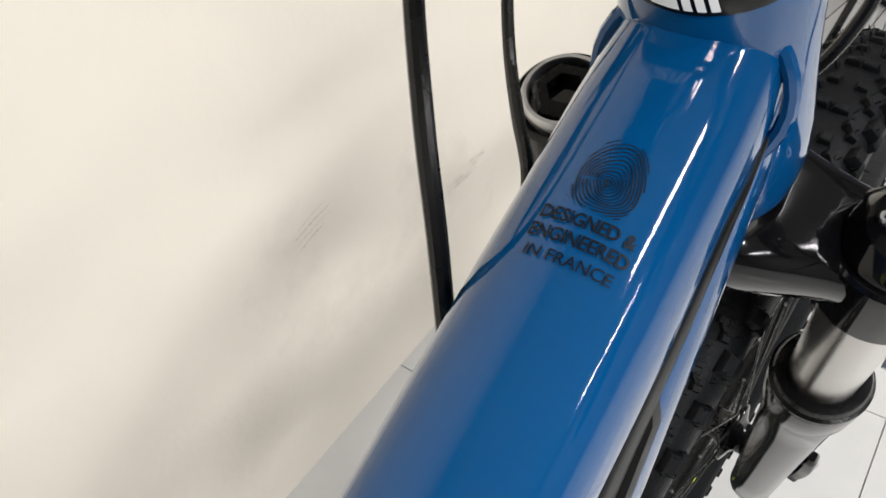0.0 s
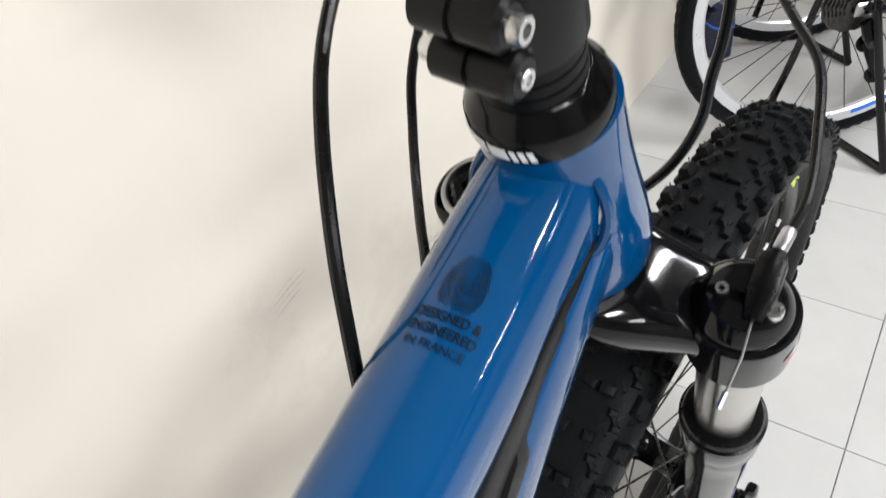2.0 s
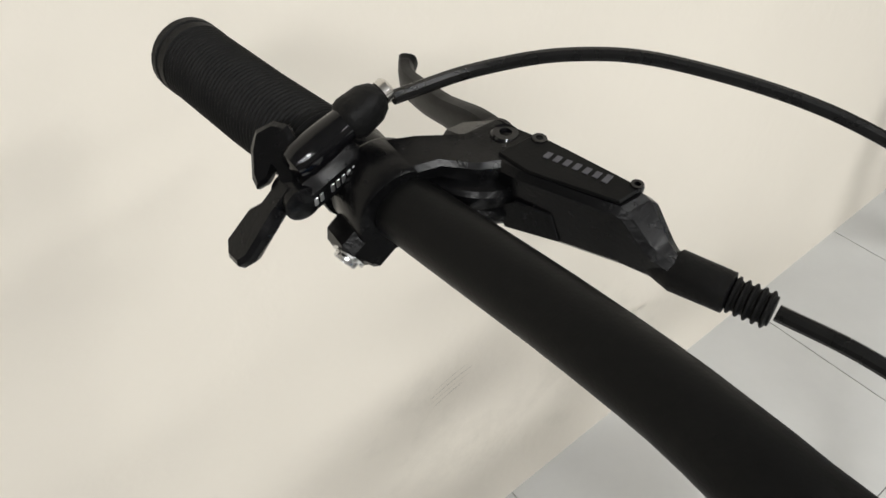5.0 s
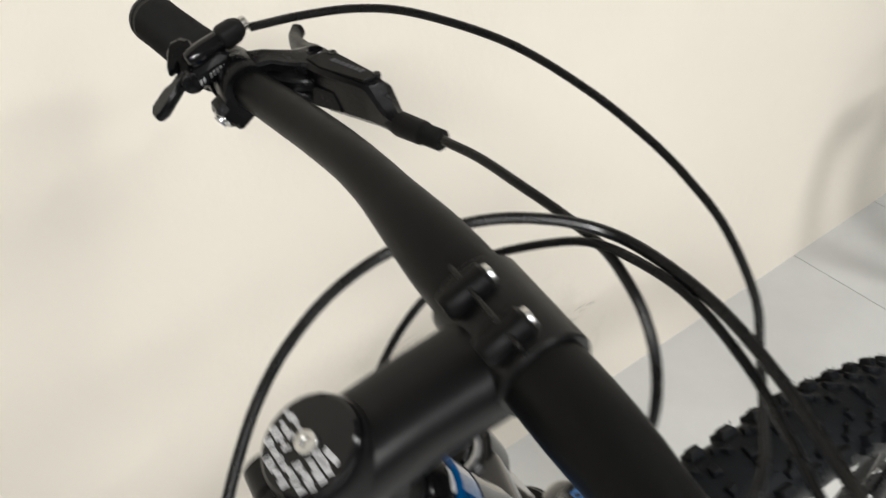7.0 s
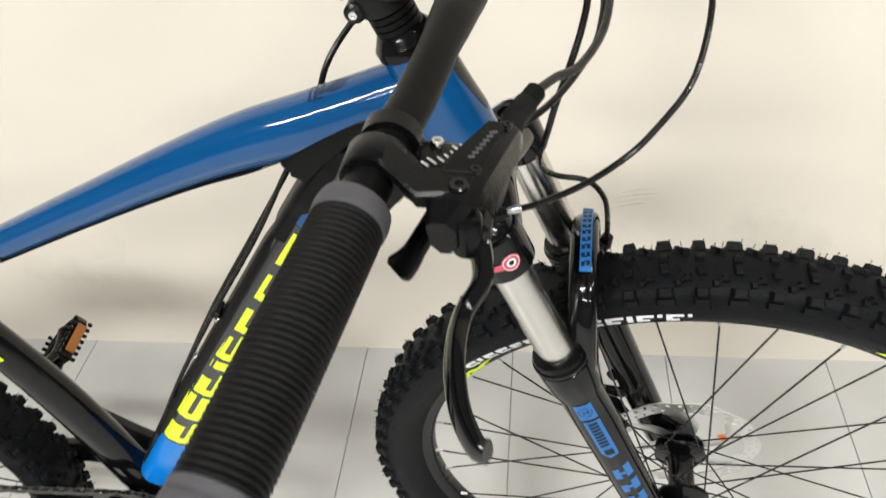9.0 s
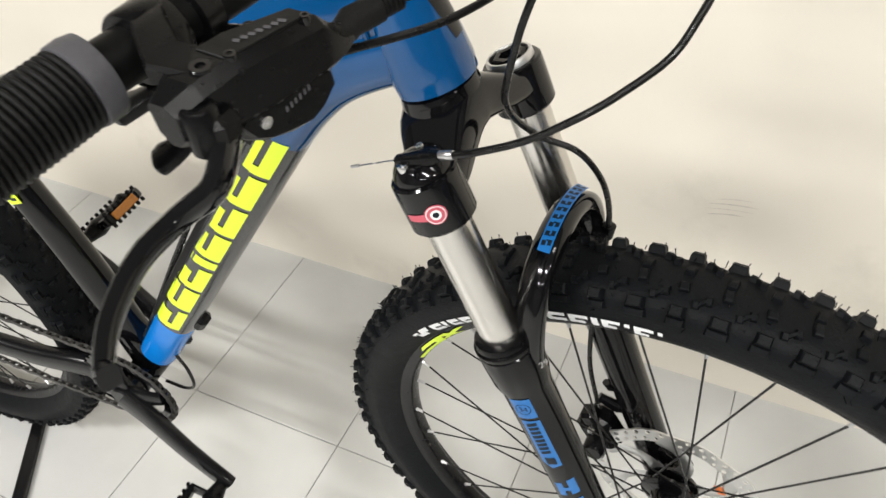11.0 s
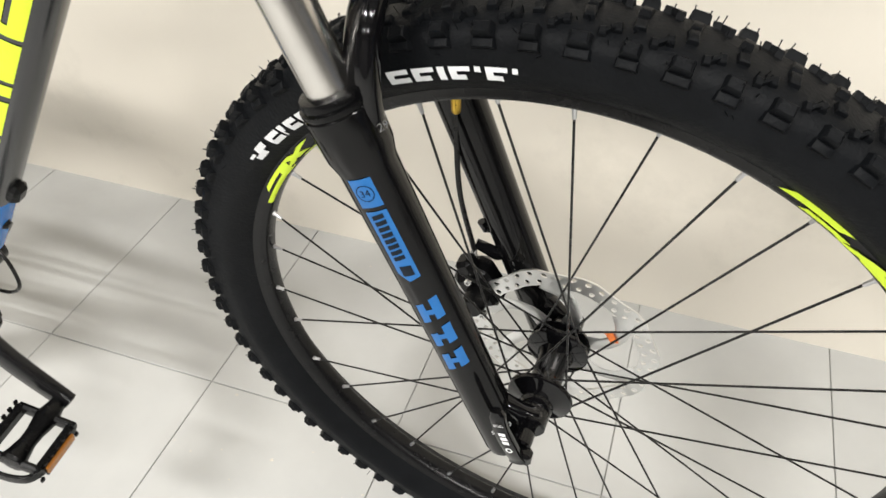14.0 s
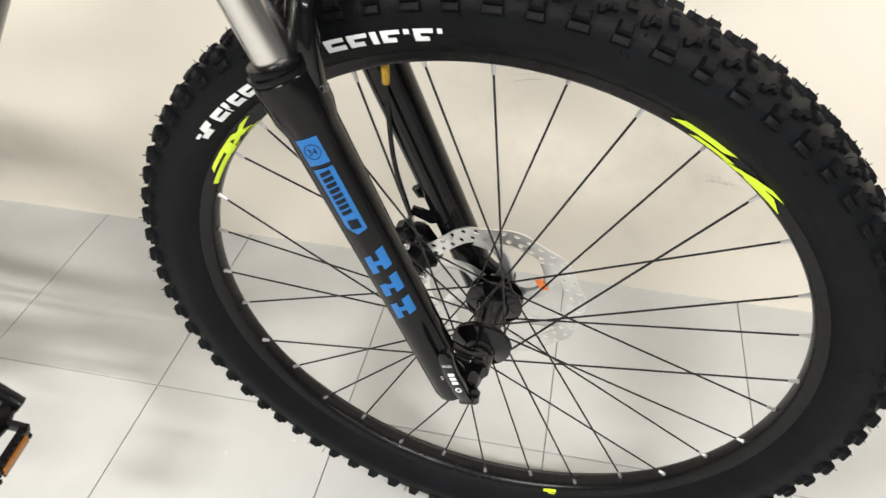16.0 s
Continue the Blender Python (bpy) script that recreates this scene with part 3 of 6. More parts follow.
g = Geo()
ys = [BAR_Y - 0.376 + 0.730 * k / 72 for k in range(73)]
rad = [float(np.interp(abs(y - BAR_Y), (0, 0.038, 0.055, 0.072, 0.092, 0.115), (0.0159, 0.0159, 0.0152, 0.0137, 0.0119 if y > 0 else 0.0128, 0.0111))) for y in ys]
sweep(g, [bar_at(y) for y in ys], rad, n=24, side=(1, 0, 0))
part("bar", g, MATT, handlebar, "matt black alloy bar", STEER)
for side in (-1, 1):
    g = Geo()
    n = 40
    prof, path = [], []
    start, short, slim = (0.2475, -0.0100, 1.0) if side < 0 else (0.262, 0.0115, 0.915)
    set_back = Vector((0, 0, 0)) if side < 0 else Vector((-0.0012, 0, -0.0004))
    for k in range(n * 4 + 1):
        y = BAR_Y + side * (start + (0.3575 - short - start) * k / (n * 4))
        path.append(bar_at(y) + set_back)
        prof.append((0.0149, 0.0166, 0.0169, 0.0166)[k % 4] * slim)
    sweep(g, path, prof, n=28, side=(1, 0, 0))
    part("grip", g, GRIP, handlebar, "black finely ribbed rubber grip", STEER, sharp=60)
    if side < 0:
        g = Geo()
        sweep(g, [bar_at(BAR_Y + side * y) for y in (0.2365, 0.2372, 0.2420, 0.2470, 0.2478)], [0.0150, 0.0168, 0.0176, 0.0174, 0.016], n=28, side=(1, 0, 0))
        part("grip_collar", g, GRIPGREY, handlebar, "grey rubber inner collar of the grip", STEER)
    g = Geo()
    sweep(g, [bar_at(BAR_Y + side * (y - short)) + set_back for y in (0.3572, 0.3578, 0.3618, 0.3622, 0.3636, 0.3640, 0.3675, 0.3692, 0.3696, 0.3692)], [r * slim for r in (0.016, 0.0172, 0.0172, 0.0165, 0.0165, 0.0173, 0.0172, 0.0158, 0.0045, 0.0006)], n=28, side=(1, 0, 0))
    part("grip_cap", g, GRIPGREY if side < 0 else GRIP, handlebar, "closed rubber grip end", STEER)


# -- brake levers
def loft(geo, sections):
    """Skin over outlines of equal length, closed at both ends."""
    n = len(sections[0])
    return geo.add([p for sec in sections for p in sec], ring_faces(len(sections), n))


def brake_lever(side, clamp_y, lift, back, neck_root, neck_end):
    """A hydraulic lever; clamp_y: its clamp's place along the bar, lift: its height over the other one."""
    lever = new("brake_lever")
    lever.parent = bike
    tagged(lever, "black hydraulic brake lever clamped on the handlebar")
    def P(x, a, z):
        return Vector((x - back, a * side, z + lift))
    c = bar_at(clamp_y * side)
    g = Geo()
    spin(g, [(0.0112, -0.0095), (0.0150, -0.0095), (0.0158, -0.0082), (0.0158, 0.0082), (0.0150, 0.0095), (0.0112, 0.0095)], c, (0, 1, 0), 32)
    block(g, c + Vector((-0.0125, -0.001 * side, -0.0110)), (0.014, 0.0165, 0.017), ((0.8, 0, 0.6), (0, 1, 0), (-0.6, 0, 0.8)), 0.0035)
    block(g, c + Vector((-0.0075, -0.001 * side, -0.0165)), (0.012, 0.0150, 0.008), ((0.8, 0, 0.6), (0, 1, 0), (-0.6, 0, 0.8)), 0.002)
    part("clamp", g, PLASTIC, lever, "", STEER)
    bolt(lever, c + Vector((-0.0170, -0.004 * side, -0.0130)), (-0.85, -0.25 * side, -0.4), 0.0042, 0.004)
    g = Geo()
    spin(g, [(0.0038, -0.001), (0.0058, 0.0), (0.0058, 0.0012), (0.0038, 0.0014)], c + Vector((-0.0178, -0.0043 * side, -0.0134)), (-0.85, -0.25 * side, -0.4), 20)
    part("washer", g, STEEL, lever, "bright steel washer", STEER)
    # flat arm from the clamp to the cylinder, and the strut under it
    top = 0.6392 + lift
    cz, out = c.z + 0.0135, abs(c.y)
    stations = [(c.x - 0.004, out - 0.0092, out + 0.0092, cz, 0.0050), (c.x + 0.004, out - 0.0090, out + 0.0092, cz + 0.0012, 0.0058), (c.x + 0.0125, out * 0.55 + 0.0925, out * 0.5 + 0.1205, (cz + top) / 2 + 0.001, 0.0068),
                (-0.2170 - back, 0.2145, 0.2335, top - 0.0022, 0.0085), (-0.2085 - back, 0.2120, 0.2305, top - 0.0036, 0.0100), (-0.2000 - back, 0.2130, 0.2280, top - 0.0056, 0.0090)]
    g = Geo()
    loft(g, [[Vector((x, y * side, z)) for y, z in ((a + 0.0016, zt), (b - 0.0016, zt), (b, zt - 0.0016), (b, zt - h + 0.001), (b - 0.002, zt - h), (a + 0.002, zt - h), (a, zt - h + 0.001), (a, zt - 0.0016))] for x, a, b, zt, h in stations])
    sweep(g, smooth_path([(c.x + 0.010, (out - 0.006) * side, c.z - 0.002), P(-0.2180, 0.2130, 0.6200), P(-0.2060, 0.2120, 0.6140)], 4), 0.0040, 0.0034, n=12, power=3)
    sweep(g, smooth_path([(c.x + 0.010, (out - 0.006) * side, c.z + 0.004), P(-0.2180, 0.2140, 0.6265), P(-0.2060, 0.2130, 0.6235)], 4), 0.0050, 0.0044, n=12, power=3)
    part("lever_mount", g, PLASTIC, lever, "", STEER, sharp=30)
    # wedge-shaped cylinder body: place along the bar, back edge, front edge, top, bottom
    body = [(0.1605, -0.1868, -0.1782, 0.6215, 0.6105), (0.1660, -0.1895, -0.1778, 0.6235, 0.6092), (0.1685, -0.1905, -0.1779, 0.6252, 0.6088), (0.1768, -0.1936, -0.1784, 0.6340, 0.6085),
            (0.1790, -0.1946, -0.1790, 0.6349, 0.6083), (0.2050, -0.2085, -0.1858, 0.6356, 0.6078), (0.2180, -0.2125, -0.1895, 0.6356, 0.6075), (0.2320, -0.2128, -0.1930, 0.6338, 0.6085), (0.2420, -0.2120, -0.1990, 0.6290, 0.6110)]
    g = Geo()
    loft(g, [[P(x, a, z) for x, z in ((back, zt - 0.0022), (back + 0.0020, zt), (front - 0.0045, zt), (front, zt - 0.0045), (front, zb + 0.0040), (front - 0.0035, zb), (back + 0.0055, zb), (back + 0.0015, zb + 0.0045))] for a, back, front, zt, zb in body])
    part("master_cylinder", g, PLASTIC, lever, "angular black master cylinder", STEER, sharp=18)
    g = Geo()
    lid = [(-0.1925, 0.1795), (-0.1835, 0.1800), (-0.1900, 0.2060), (-0.1935, 0.2170), (-0.2080, 0.2165), (-0.2062, 0.2050)]
    plate(g, lid, lambda u, v, w: P(u, v, 0.6350 + w), 0.0015, 0.0005)
    part("reservoir_lid", g, MATT, lever, "matt black reservoir lid", STEER, sharp=20)
    # moulded step in the rear face
    g = Geo()
    plate(g, [(0.1930, 0.6130), (0.2085, 0.6125), (0.2110, 0.6215), (0.2060, 0.6250), (0.1960, 0.6240)], lambda u, v, w: P(-0.2005 - (u - 0.1930) * 0.62 - w * 0.85, u - w * 0.4, v), 0.0012, 0.0004)
    part("side_panel", g, PLASTIC, lever, "", STEER, sharp=20)
    g = Geo()
    spin(g, [(0.0060, -0.0240), (0.0070, -0.0230), (0.0070, -0.0050), (0.0060, -0.0035), (0.0044, -0.0032), (0.0040, -0.0040), (0.0003, -0.0042)], P(-0.1955, 0.2345, 0.6310), (0, 0, 1), 24)
    block(g, P(-0.1930, 0.2300, 0.6160), (0.0150, 0.0140, 0.0130), None, 0.003)
    part("pivot", g, PLASTIC, lever, "", STEER)
    root, end = Vector(neck_root), Vector(neck_end)
    mid = root.lerp(end, 0.56)
    neck, radii = [P(-0.1842, 0.1680, 0.6160), P(-0.1835, 0.1640, 0.6160).lerp(root, 0.5), root, mid, mid.lerp(end, 0.02)], [0.0050, 0.0060, 0.0067, 0.0064, 0.0052]
    for k in range(21):
        neck.append(mid.lerp(end, 0.04 + 0.96 * k / 20))
        radii.append(0.0057 if k % 4 in (1, 2) else 0.0046)
    g = Geo()
    sweep(g, neck, radii, n=16)
    part("boot", g, GRIP, lever, "ribbed rubber hose boot", STEER)
    if side < 0:
        blade = ((-0.1990, 0.2220, 0.6185), (-0.1925, 0.2310, 0.6150), (-0.1892, 0.2449, 0.6060), (-0.1955, 0.2609, 0.6011), (-0.1962, 0.2817, 0.5990), (-0.1913, 0.3030, 0.5933), (-0.1829, 0.3166, 0.5892), (-0.1776, 0.3190, 0.5900))
    else:
        blade = ((-0.1990, 0.2220, 0.6185), (-0.1930, 0.2350, 0.6172), (-0.1910, 0.2488, 0.6150), (-0.1895, 0.2640, 0.6100), (-0.1880, 0.2789, 0.6050), (-0.1855, 0.2960, 0.5990), (-0.1823, 0.3119, 0.5942), (-0.1775, 0.3220, 0.5925), (-0.1735, 0.3265, 0.5940))
    g = Geo()
    line = smooth_path([Vector((x, a * side, z)) for x, a, z in blade], 5)
    k = np.linspace(0, 1, len(line))
    sweep(g, line, list(np.interp(k, (0, 0.2, 0.45, 0.6, 0.9, 1), (0.0095, 0.0085, 0.0060, 0.0068, 0.0062, 0.0050))), list(np.interp(k, (0, 0.25, 0.9, 1), (0.0055, 0.0045, 0.0034, 0.0042))), n=14, side=(0, 0, 1), power=3)
    part("lever_blade", g, GLOSS if side < 0 else MATT, lever, "curved black lever blade", STEER)
    for at, r in ((P(-0.2000, 0.2235, 0.6346), 0.0046), (P(-0.1940, 0.2142, 0.6357), 0.0026), (P(-0.1838, 0.1818, 0.6357), 0.0022)):
        g = Geo()
        spin(g, [(0.0005, -0.003), (r, -0.003), (r * 1.03, 0.0004), (r * 0.9, 0.0012), (r * 0.45, 0.0012), (r * 0.4, -0.0006), (0.0002, -0.0006)], at, (0.08, 0, 1), 20)
        part("cap_screw", g, GLOSS, lever, "", STEER)
    # plain pale strokes where the maker's mark stands
    for k in range(7):
        g = Geo()
        a = 0.1885 + 0.0030 * k
        block(g, P(-0.1893 - 0.42 * (a - 0.1885), a, 0.6367), (0.0028 if k else 0.0036, 0.0018, 0.0004), ((1, 0.25, 0.02), (-0.4, 0.92, 0), (0, 0, 1)), 0.0001)
        part("mark", g, GRIPGREY, lever, "pale print", STEER)
    return lever


brake_lever(1, 0.2335, 0.0, 0.0, (-0.1822, 0.1622, 0.6160), (-0.1722, 0.1350, 0.6176))
brake_lever(-1, 0.2090, 0.0068, 0.0010, (-0.1853, -0.1545, 0.6245), (-0.1752, -0.1300, 0.6260))

# -- cables and hoses
cables = new("cable_set")
cables.parent = bike
tagged(cables, "black hoses and cables looping in front of the handlebar")


def cable(name, pts, r, m=None, mat=HOSE, label=""):
    g = Geo()
    sweep(g, smooth_path(pts, 10), r, n=10)
    return part(name, g, mat, cables, label, m)


cable("lockout_cable", [(-0.2265, 0.2465, 0.6465), (-0.1969, 0.2441, 0.6459), (-0.1681, 0.2324, 0.6467), (-0.1421, 0.2118, 0.6448), (-0.1091, 0.1723, 0.6352), (-0.0871, 0.1291, 0.6207), (-0.0737, 0.0909, 0.6053), (-0.0690, 0.0635, 0.5941), (-0.0680, 0.0370, 0.5820), (-0.0731, 0.0070, 0.5624), (-0.0812, -0.0092, 0.5451), (-0.0992, -0.0325, 0.5317), (-0.1167, -0.0514, 0.5223), (-0.1428, -0.0636, 0.5061), (-0.1714, -0.0722, 0.4935), (-0.1895, -0.0721, 0.4842)], 0.0024, STEER)
cable("front_hose", [(-0.1733, 0.1336, 0.6196), (-0.1660, 0.1120, 0.6195), (-0.1600, 0.0880, 0.6175), (-0.1530, 0.0620, 0.6140), (-0.1510, 0.0360, 0.6130), (-0.1520, 0.0160, 0.6070), (-0.1530, 0.0030, 0.5980), (-0.1560, -0.0090, 0.5850), (-0.1610, -0.0180, 0.5680), (-0.1660, -0.0210, 0.5500), (-0.1700, -0.0210, 0.5330), (-0.1740, -0.0215, 0.5130), (-0.1790, -0.0140, 0.4890), (-0.1790, 0.0040, 0.4610), (-0.1670, 0.0210, 0.4370), (-0.1410, 0.0290, 0.4260), (-0.1250, 0.0400, 0.3980), (-0.1190, 0.0540, 0.3600), (-0.1170, 0.0580, 0.3250), (-0.1180, 0.0550, 0.2800), (-0.1170, 0.0500, 0.2350), (-0.1120, 0.0460, 0.1500), (-0.0980, 0.0500, 0.0750)], 0.0025, STEER)
cable("rear_hose", [(-0.3592, 0.0123, 0.4919), (-0.3538, 0.0191, 0.5221), (-0.3432, 0.0311, 0.5436), (-0.3243, 0.0493, 0.5650), (-0.3053, 0.0636, 0.5825), (-0.2850, 0.0721, 0.5983), (-0.2579, 0.0805, 0.6088), (-0.2281, 0.0810, 0.6167), (-0.1955, 0.0685, 0.6258), (-0.1672, 0.0534, 0.6246), (-0.1481, 0.0348, 0.6209), (-0.1407, 0.0086, 0.6198), (-0.1390, -0.0213, 0.6182), (-0.1428, -0.0540, 0.6148), (-0.1541, -0.0886, 0.6150), (-0.1665, -0.1110, 0.6215), (-0.1760, -0.1320, 0.6262)], 0.0026, STEER)
cable("gear_cable", [(-0.3197, 0.0172, 0.4983), (-0.3071, 0.0251, 0.5064), (-0.2909, 0.0403, 0.5096), (-0.2737, 0.0558, 0.5145), (-0.2599, 0.0674, 0.5257), (-0.2476, 0.0759, 0.5439), (-0.2300, 0.0813, 0.5632), (-0.2085, 0.0827, 0.5798), (-0.1879, 0.0747, 0.5946), (-0.1675, 0.0542, 0.6100), (-0.1542, 0.0388, 0.6157), (-0.1470, 0.0173, 0.6176), (-0.1429, -0.0053, 0.6166), (-0.1429, -0.0301, 0.6117), (-0.1479, -0.0580, 0.6058), (-0.1680, -0.1060, 0.6019), (-0.2000, -0.1510, 0.6030)], 0.0021, STEER)

# -- more of the frame, in the frame's own plane


# black underside of the top tube, and the dark wedge between the two tubes behind the head
frame_tube("top_tube_stripe", [(-0.36, 0, 0.4863), (-0.41, 0, 0.4690), (-0.47, 0, 0.4505), (-0.56, 0, 0.4150), (-0.672, 0, 0.3670)], [0.012, 0.016, 0.0155, 0.014, 0.012], [0.002, 0.0035, 0.0035, 0.003, 0.003], GLOSS, "gloss black underside of the top tube", power=2)
g = Geo()
gap_line = smooth_path([(-0.2835, 0, 0.5228), (-0.2990, 0, 0.5190), (-0.3145, 0, 0.5145), (-0.3350, 0, 0.5020), (-0.3540, 0, 0.4880), (-0.3740, 0, 0.4700)], 5)
k = np.linspace(0, 5, len(gap_line))
sweep(g, gap_line, list(np.interp(k, range(6), (0.0236, 0.0244, 0.0246, 0.0244, 0.0236, 0.0225))), list(np.interp(k, range(6), (0.0016, 0.0040, 0.0062, 0.0098, 0.0140, 0.0160))), n=28, power=6)
part("frame_gap", g, MATT, bike, "black recess between top tube and down tube", FRAME)
# upper face of the down tube, black, with two cables clipped to it
DT_DIR = Vector((-0.551, 0, -0.835))
DT_UP = Vector((-0.835, 0, 0.551))
g = Geo()
p0 = Vector((-0.388, 0, 0.389)) + DT_UP * 0.0205
sweep(g, [p0, p0 + DT_DIR * 0.03, p0 + DT_DIR * 0.36, p0 + DT_DIR * 0.385], [0.010, 0.017, 0.017, 0.012], [0.0035, 0.0055, 0.0055, 0.0035], n=16, power=3)
part("down_tube_top", g, MATT, bike, "black upper side of the down tube", FRAME)
g = Geo()
sweep(g, smooth_path([(-0.305, 0, 0.503), (-0.330, 0, 0.4885), (-0.352, 0, 0.466), (-0.374, 0, 0.437), (-0.400, 0, 0.399)], 5), [0.0225] * 8 + [0.0252] * 8 + [0.0225] * 5, [0.004] * 6 + [0.0105] * 10 + [0.010] * 5, n=18, power=4)
part("down_tube_top", g, MATT, bike, "black upper side of the down tube behind the head", FRAME)
for k, y in ((0, 0.004), (1, -0.005)):
    pts = [(-0.352, 0.020 - 0.01 * k, 0.489), (-0.366, y + 0.004, 0.482), (-0.380 - 0.003 * k, y, 0.466), (-0.428, y, 0.393 - 0.004 * k), (-0.494, y, 0.293 - 0.004 * k), (-0.545, y, 0.208), (-0.577, y, 0.154), (-0.620, y * 2, 0.078), (-0.655, y * 2, 0.02)]
    cable("frame_cable", pts, 0.0022, FRAME)
for px, pz in ((-0.380, 0.464), (-0.494, 0.291), (-0.575, 0.155)):
    g = Geo()
    block(g, (px + 0.003, 0, pz - 0.003), (0.010, 0.020, 0.008), (DT_DIR, (0, 1, 0), DT_UP), 0.002)
    part("cable_clip", g, PLASTIC, bike, "", FRAME)
# cable guides under the foot of the down tube
for at, size in (((-0.5575, 0, 0.0800), (0.026, 0.020, 0.017)), ((-0.5955, 0, 0.0270), (0.016, 0.014, 0.013))):
    g = Geo()
    block(g, at, size, (DT_DIR, (0, 1, 0), DT_UP), 0.005)
    part("cable_guide", g, PLASTIC, bike, "black plastic cable guide", FRAME)
cable("loop_cable", [(-0.612, -0.012, 0.0), (-0.598, -0.016, -0.02), (-0.60, -0.016, -0.055), (-0.625, -0.012, -0.078), (-0.66, -0.008, -0.085)], 0.0022, FRAME)
for d in (0.155, 0.225):
    p = Vector((-0.388, 0, 0.389)) + DT_DIR * d + DT_UP * 0.0255
    bolt(bike, p, DT_UP, 0.0042, 0.003, FRAME, STEEL)
# bottle-side port where a cable enters
g = Geo()
spin(g, [(0.0055, -0.003), (0.006, 0.0008), (0.004, 0.0012), (0.003, 0.0002), (0.0003, 0.0)], (-0.303, -0.0236, 0.482), (0, -1, 0), 16)
part("cable_port", g, PLASTIC, bike, "small rubber cable port", FRAME)
# weld beads round the tubes where they meet the head tube
for pts in ([(-0.279, 0.0255 * math.cos(a), 0.529 + 0.0265 * math.sin(a)) for a in np.linspace(0, 2 * math.pi, 33)],):
    g = Geo()
    sweep(g, [(p[0] + 0.012 * (1 - abs(p[1]) / 0.0255) * 0.0, p[1], p[2]) for p in pts], 0.0022, n=8)
    part("weld", g, BLUE, bike, "", FRAME)
# black flash on the front of the head tube
g = Geo()
head = lambda s, a, r: fk(HEAD_F, 0, s) + (FWD * math.cos(a) + Vector((0, 1, 0)) * math.sin(a)) * r
v, f = [], []
for i in range(7):
    s = 0.562 + 0.045 * i / 6
    w = 0.55 * (0.35 + 0.65 * (i / 6))
    r = float(np.interp(s, (0.534, 0.545, 0.562, 0.585, 0.605, 0.624), (0.0300, 0.0308, 0.0296, 0.0270, 0.0254, 0.0246))) + 0.0004
    for j in range(9):
        v.append(head(s, -w + 2 * w * j / 8, r))
for i in range(6):
    for j in range(8):
        f.append((i * 9 + j, i * 9 + j + 1, i * 9 + j + 10, i * 9 + j + 9))
part("head_badge", g.add(v, f), GLOSS, bike, "black flash on the head tube", FRAME)


# -- shapes printed on round or flat surfaces
def print_quads(geo, quads, place, nu=2, nv=4):
    """Quads of four (u, v) corners, set on a surface by place(u, v)."""
    for q in quads:
        v, f = [], []
        for i in range(nu + 1):
            for j in range(nv + 1):
                a, b = i / nu, j / nv
                u = (1 - a) * ((1 - b) * q[0][0] + b * q[3][0]) + a * ((1 - b) * q[1][0] + b * q[2][0])
                w = (1 - a) * ((1 - b) * q[0][1] + b * q[3][1]) + a * ((1 - b) * q[1][1] + b * q[2][1])
                v.append(place(u, w))
        for i in range(nu):
            for j in range(nv):
                k = i * (nv + 1) + j
                f.append((k, k + nv + 1, k + nv + 2, k + 1))
        geo.add(v, f)
    return geo


def bar_quad(u0, u1, v0, v1, lean=0.0):
    """A slanted block: u along, v across; lean shifts its far edge along."""
    return [(u0, v0), (u1, v0), (u1 + lean, v1), (u0 + lean, v1)]


# neon shapes on the right face of the down tube panel (u up the tube, v across towards the front)
def dt_face(u, v):
    base = Vector((-0.588, 0, 0.079)) - DT_DIR * u - DT_UP * v
    r = 0.0245
    w = abs(v) / r
    y = -(r * max(0.0, 1 - min(1.0, w) ** 2.6) ** (1 / 2.6)) - 0.0006
    return Vector((base.x, y, base.z))


# eight slanted neon blocks, each slit along its middle: length, place of the slit, width of the notch at its end
BLOCKS = [(0.042, 0.004, 0.010), (0.043, -0.003, 0.0), (0.040, 0.001, 0.012), (0.012, 0.0, 0.0), (0.040, -0.002, 0.006), (0.042, 0.001, 0.009), (0.042, -0.001, 0.009), (0.044, 0.002, 0.006)]
at = 0.002
for long, slit, notch in BLOCKS:
    g = Geo()
    lo, hi, mid = -0.0238, 0.0115, -0.0062 + slit
    if long < 0.02:
        quads = [bar_quad(at, at + long, lo, hi, 0.009)]
    else:
        quads = [bar_quad(at, at + long - notch, lo, mid - 0.0028, 0.004), bar_quad(at + 0.004, at + 0.004 + long, mid + 0.0028, hi, 0.004), bar_quad(at + 0.003, at + 0.013, mid - 0.0028, mid + 0.0028, 0.001)]
    print_quads(g, [[(u * 1.13, v) for u, v in q] for q in quads], dt_face, 3, 5)
    part("decal", g, NEON, bike, "neon yellow block print", FRAME)
    at += long + 0.0055


# print on the top tube: a fingerprint emblem and three lines of words
def tt_top(x, y, lift=0.0004):
    """On the top tube's skin: x along its middle line, y across."""
    line = smooth_path(TOP, 8)
    xs = [p.x for p in line][::-1]
    k = np.linspace(0, 6, len(line))
    z = lambda q: float(np.interp(q, xs, [p.z for p in line][::-1]))
    ra = float(np.interp(x, xs, np.interp(k, range(7), (0.022, 0.0235, 0.0235, 0.0225, 0.021, 0.0185, 0.0155))[::-1]))
    rb = float(np.interp(x, xs, np.interp(k, range(7), (0.026, 0.026, 0.0250, 0.0225, 0.0195, 0.0165, 0.0145))[::-1]))
    t = Vector((0.006, 0, z(x + 0.003) - z(x - 0.003))).normalized()
    w = min(0.999, abs(y) / ra)
    return Vector((x, y, z(x))) + Vector((-t.z, 0, t.x)) * (rb * (1 - w ** 2.3) ** (1 / 2.3) + lift)


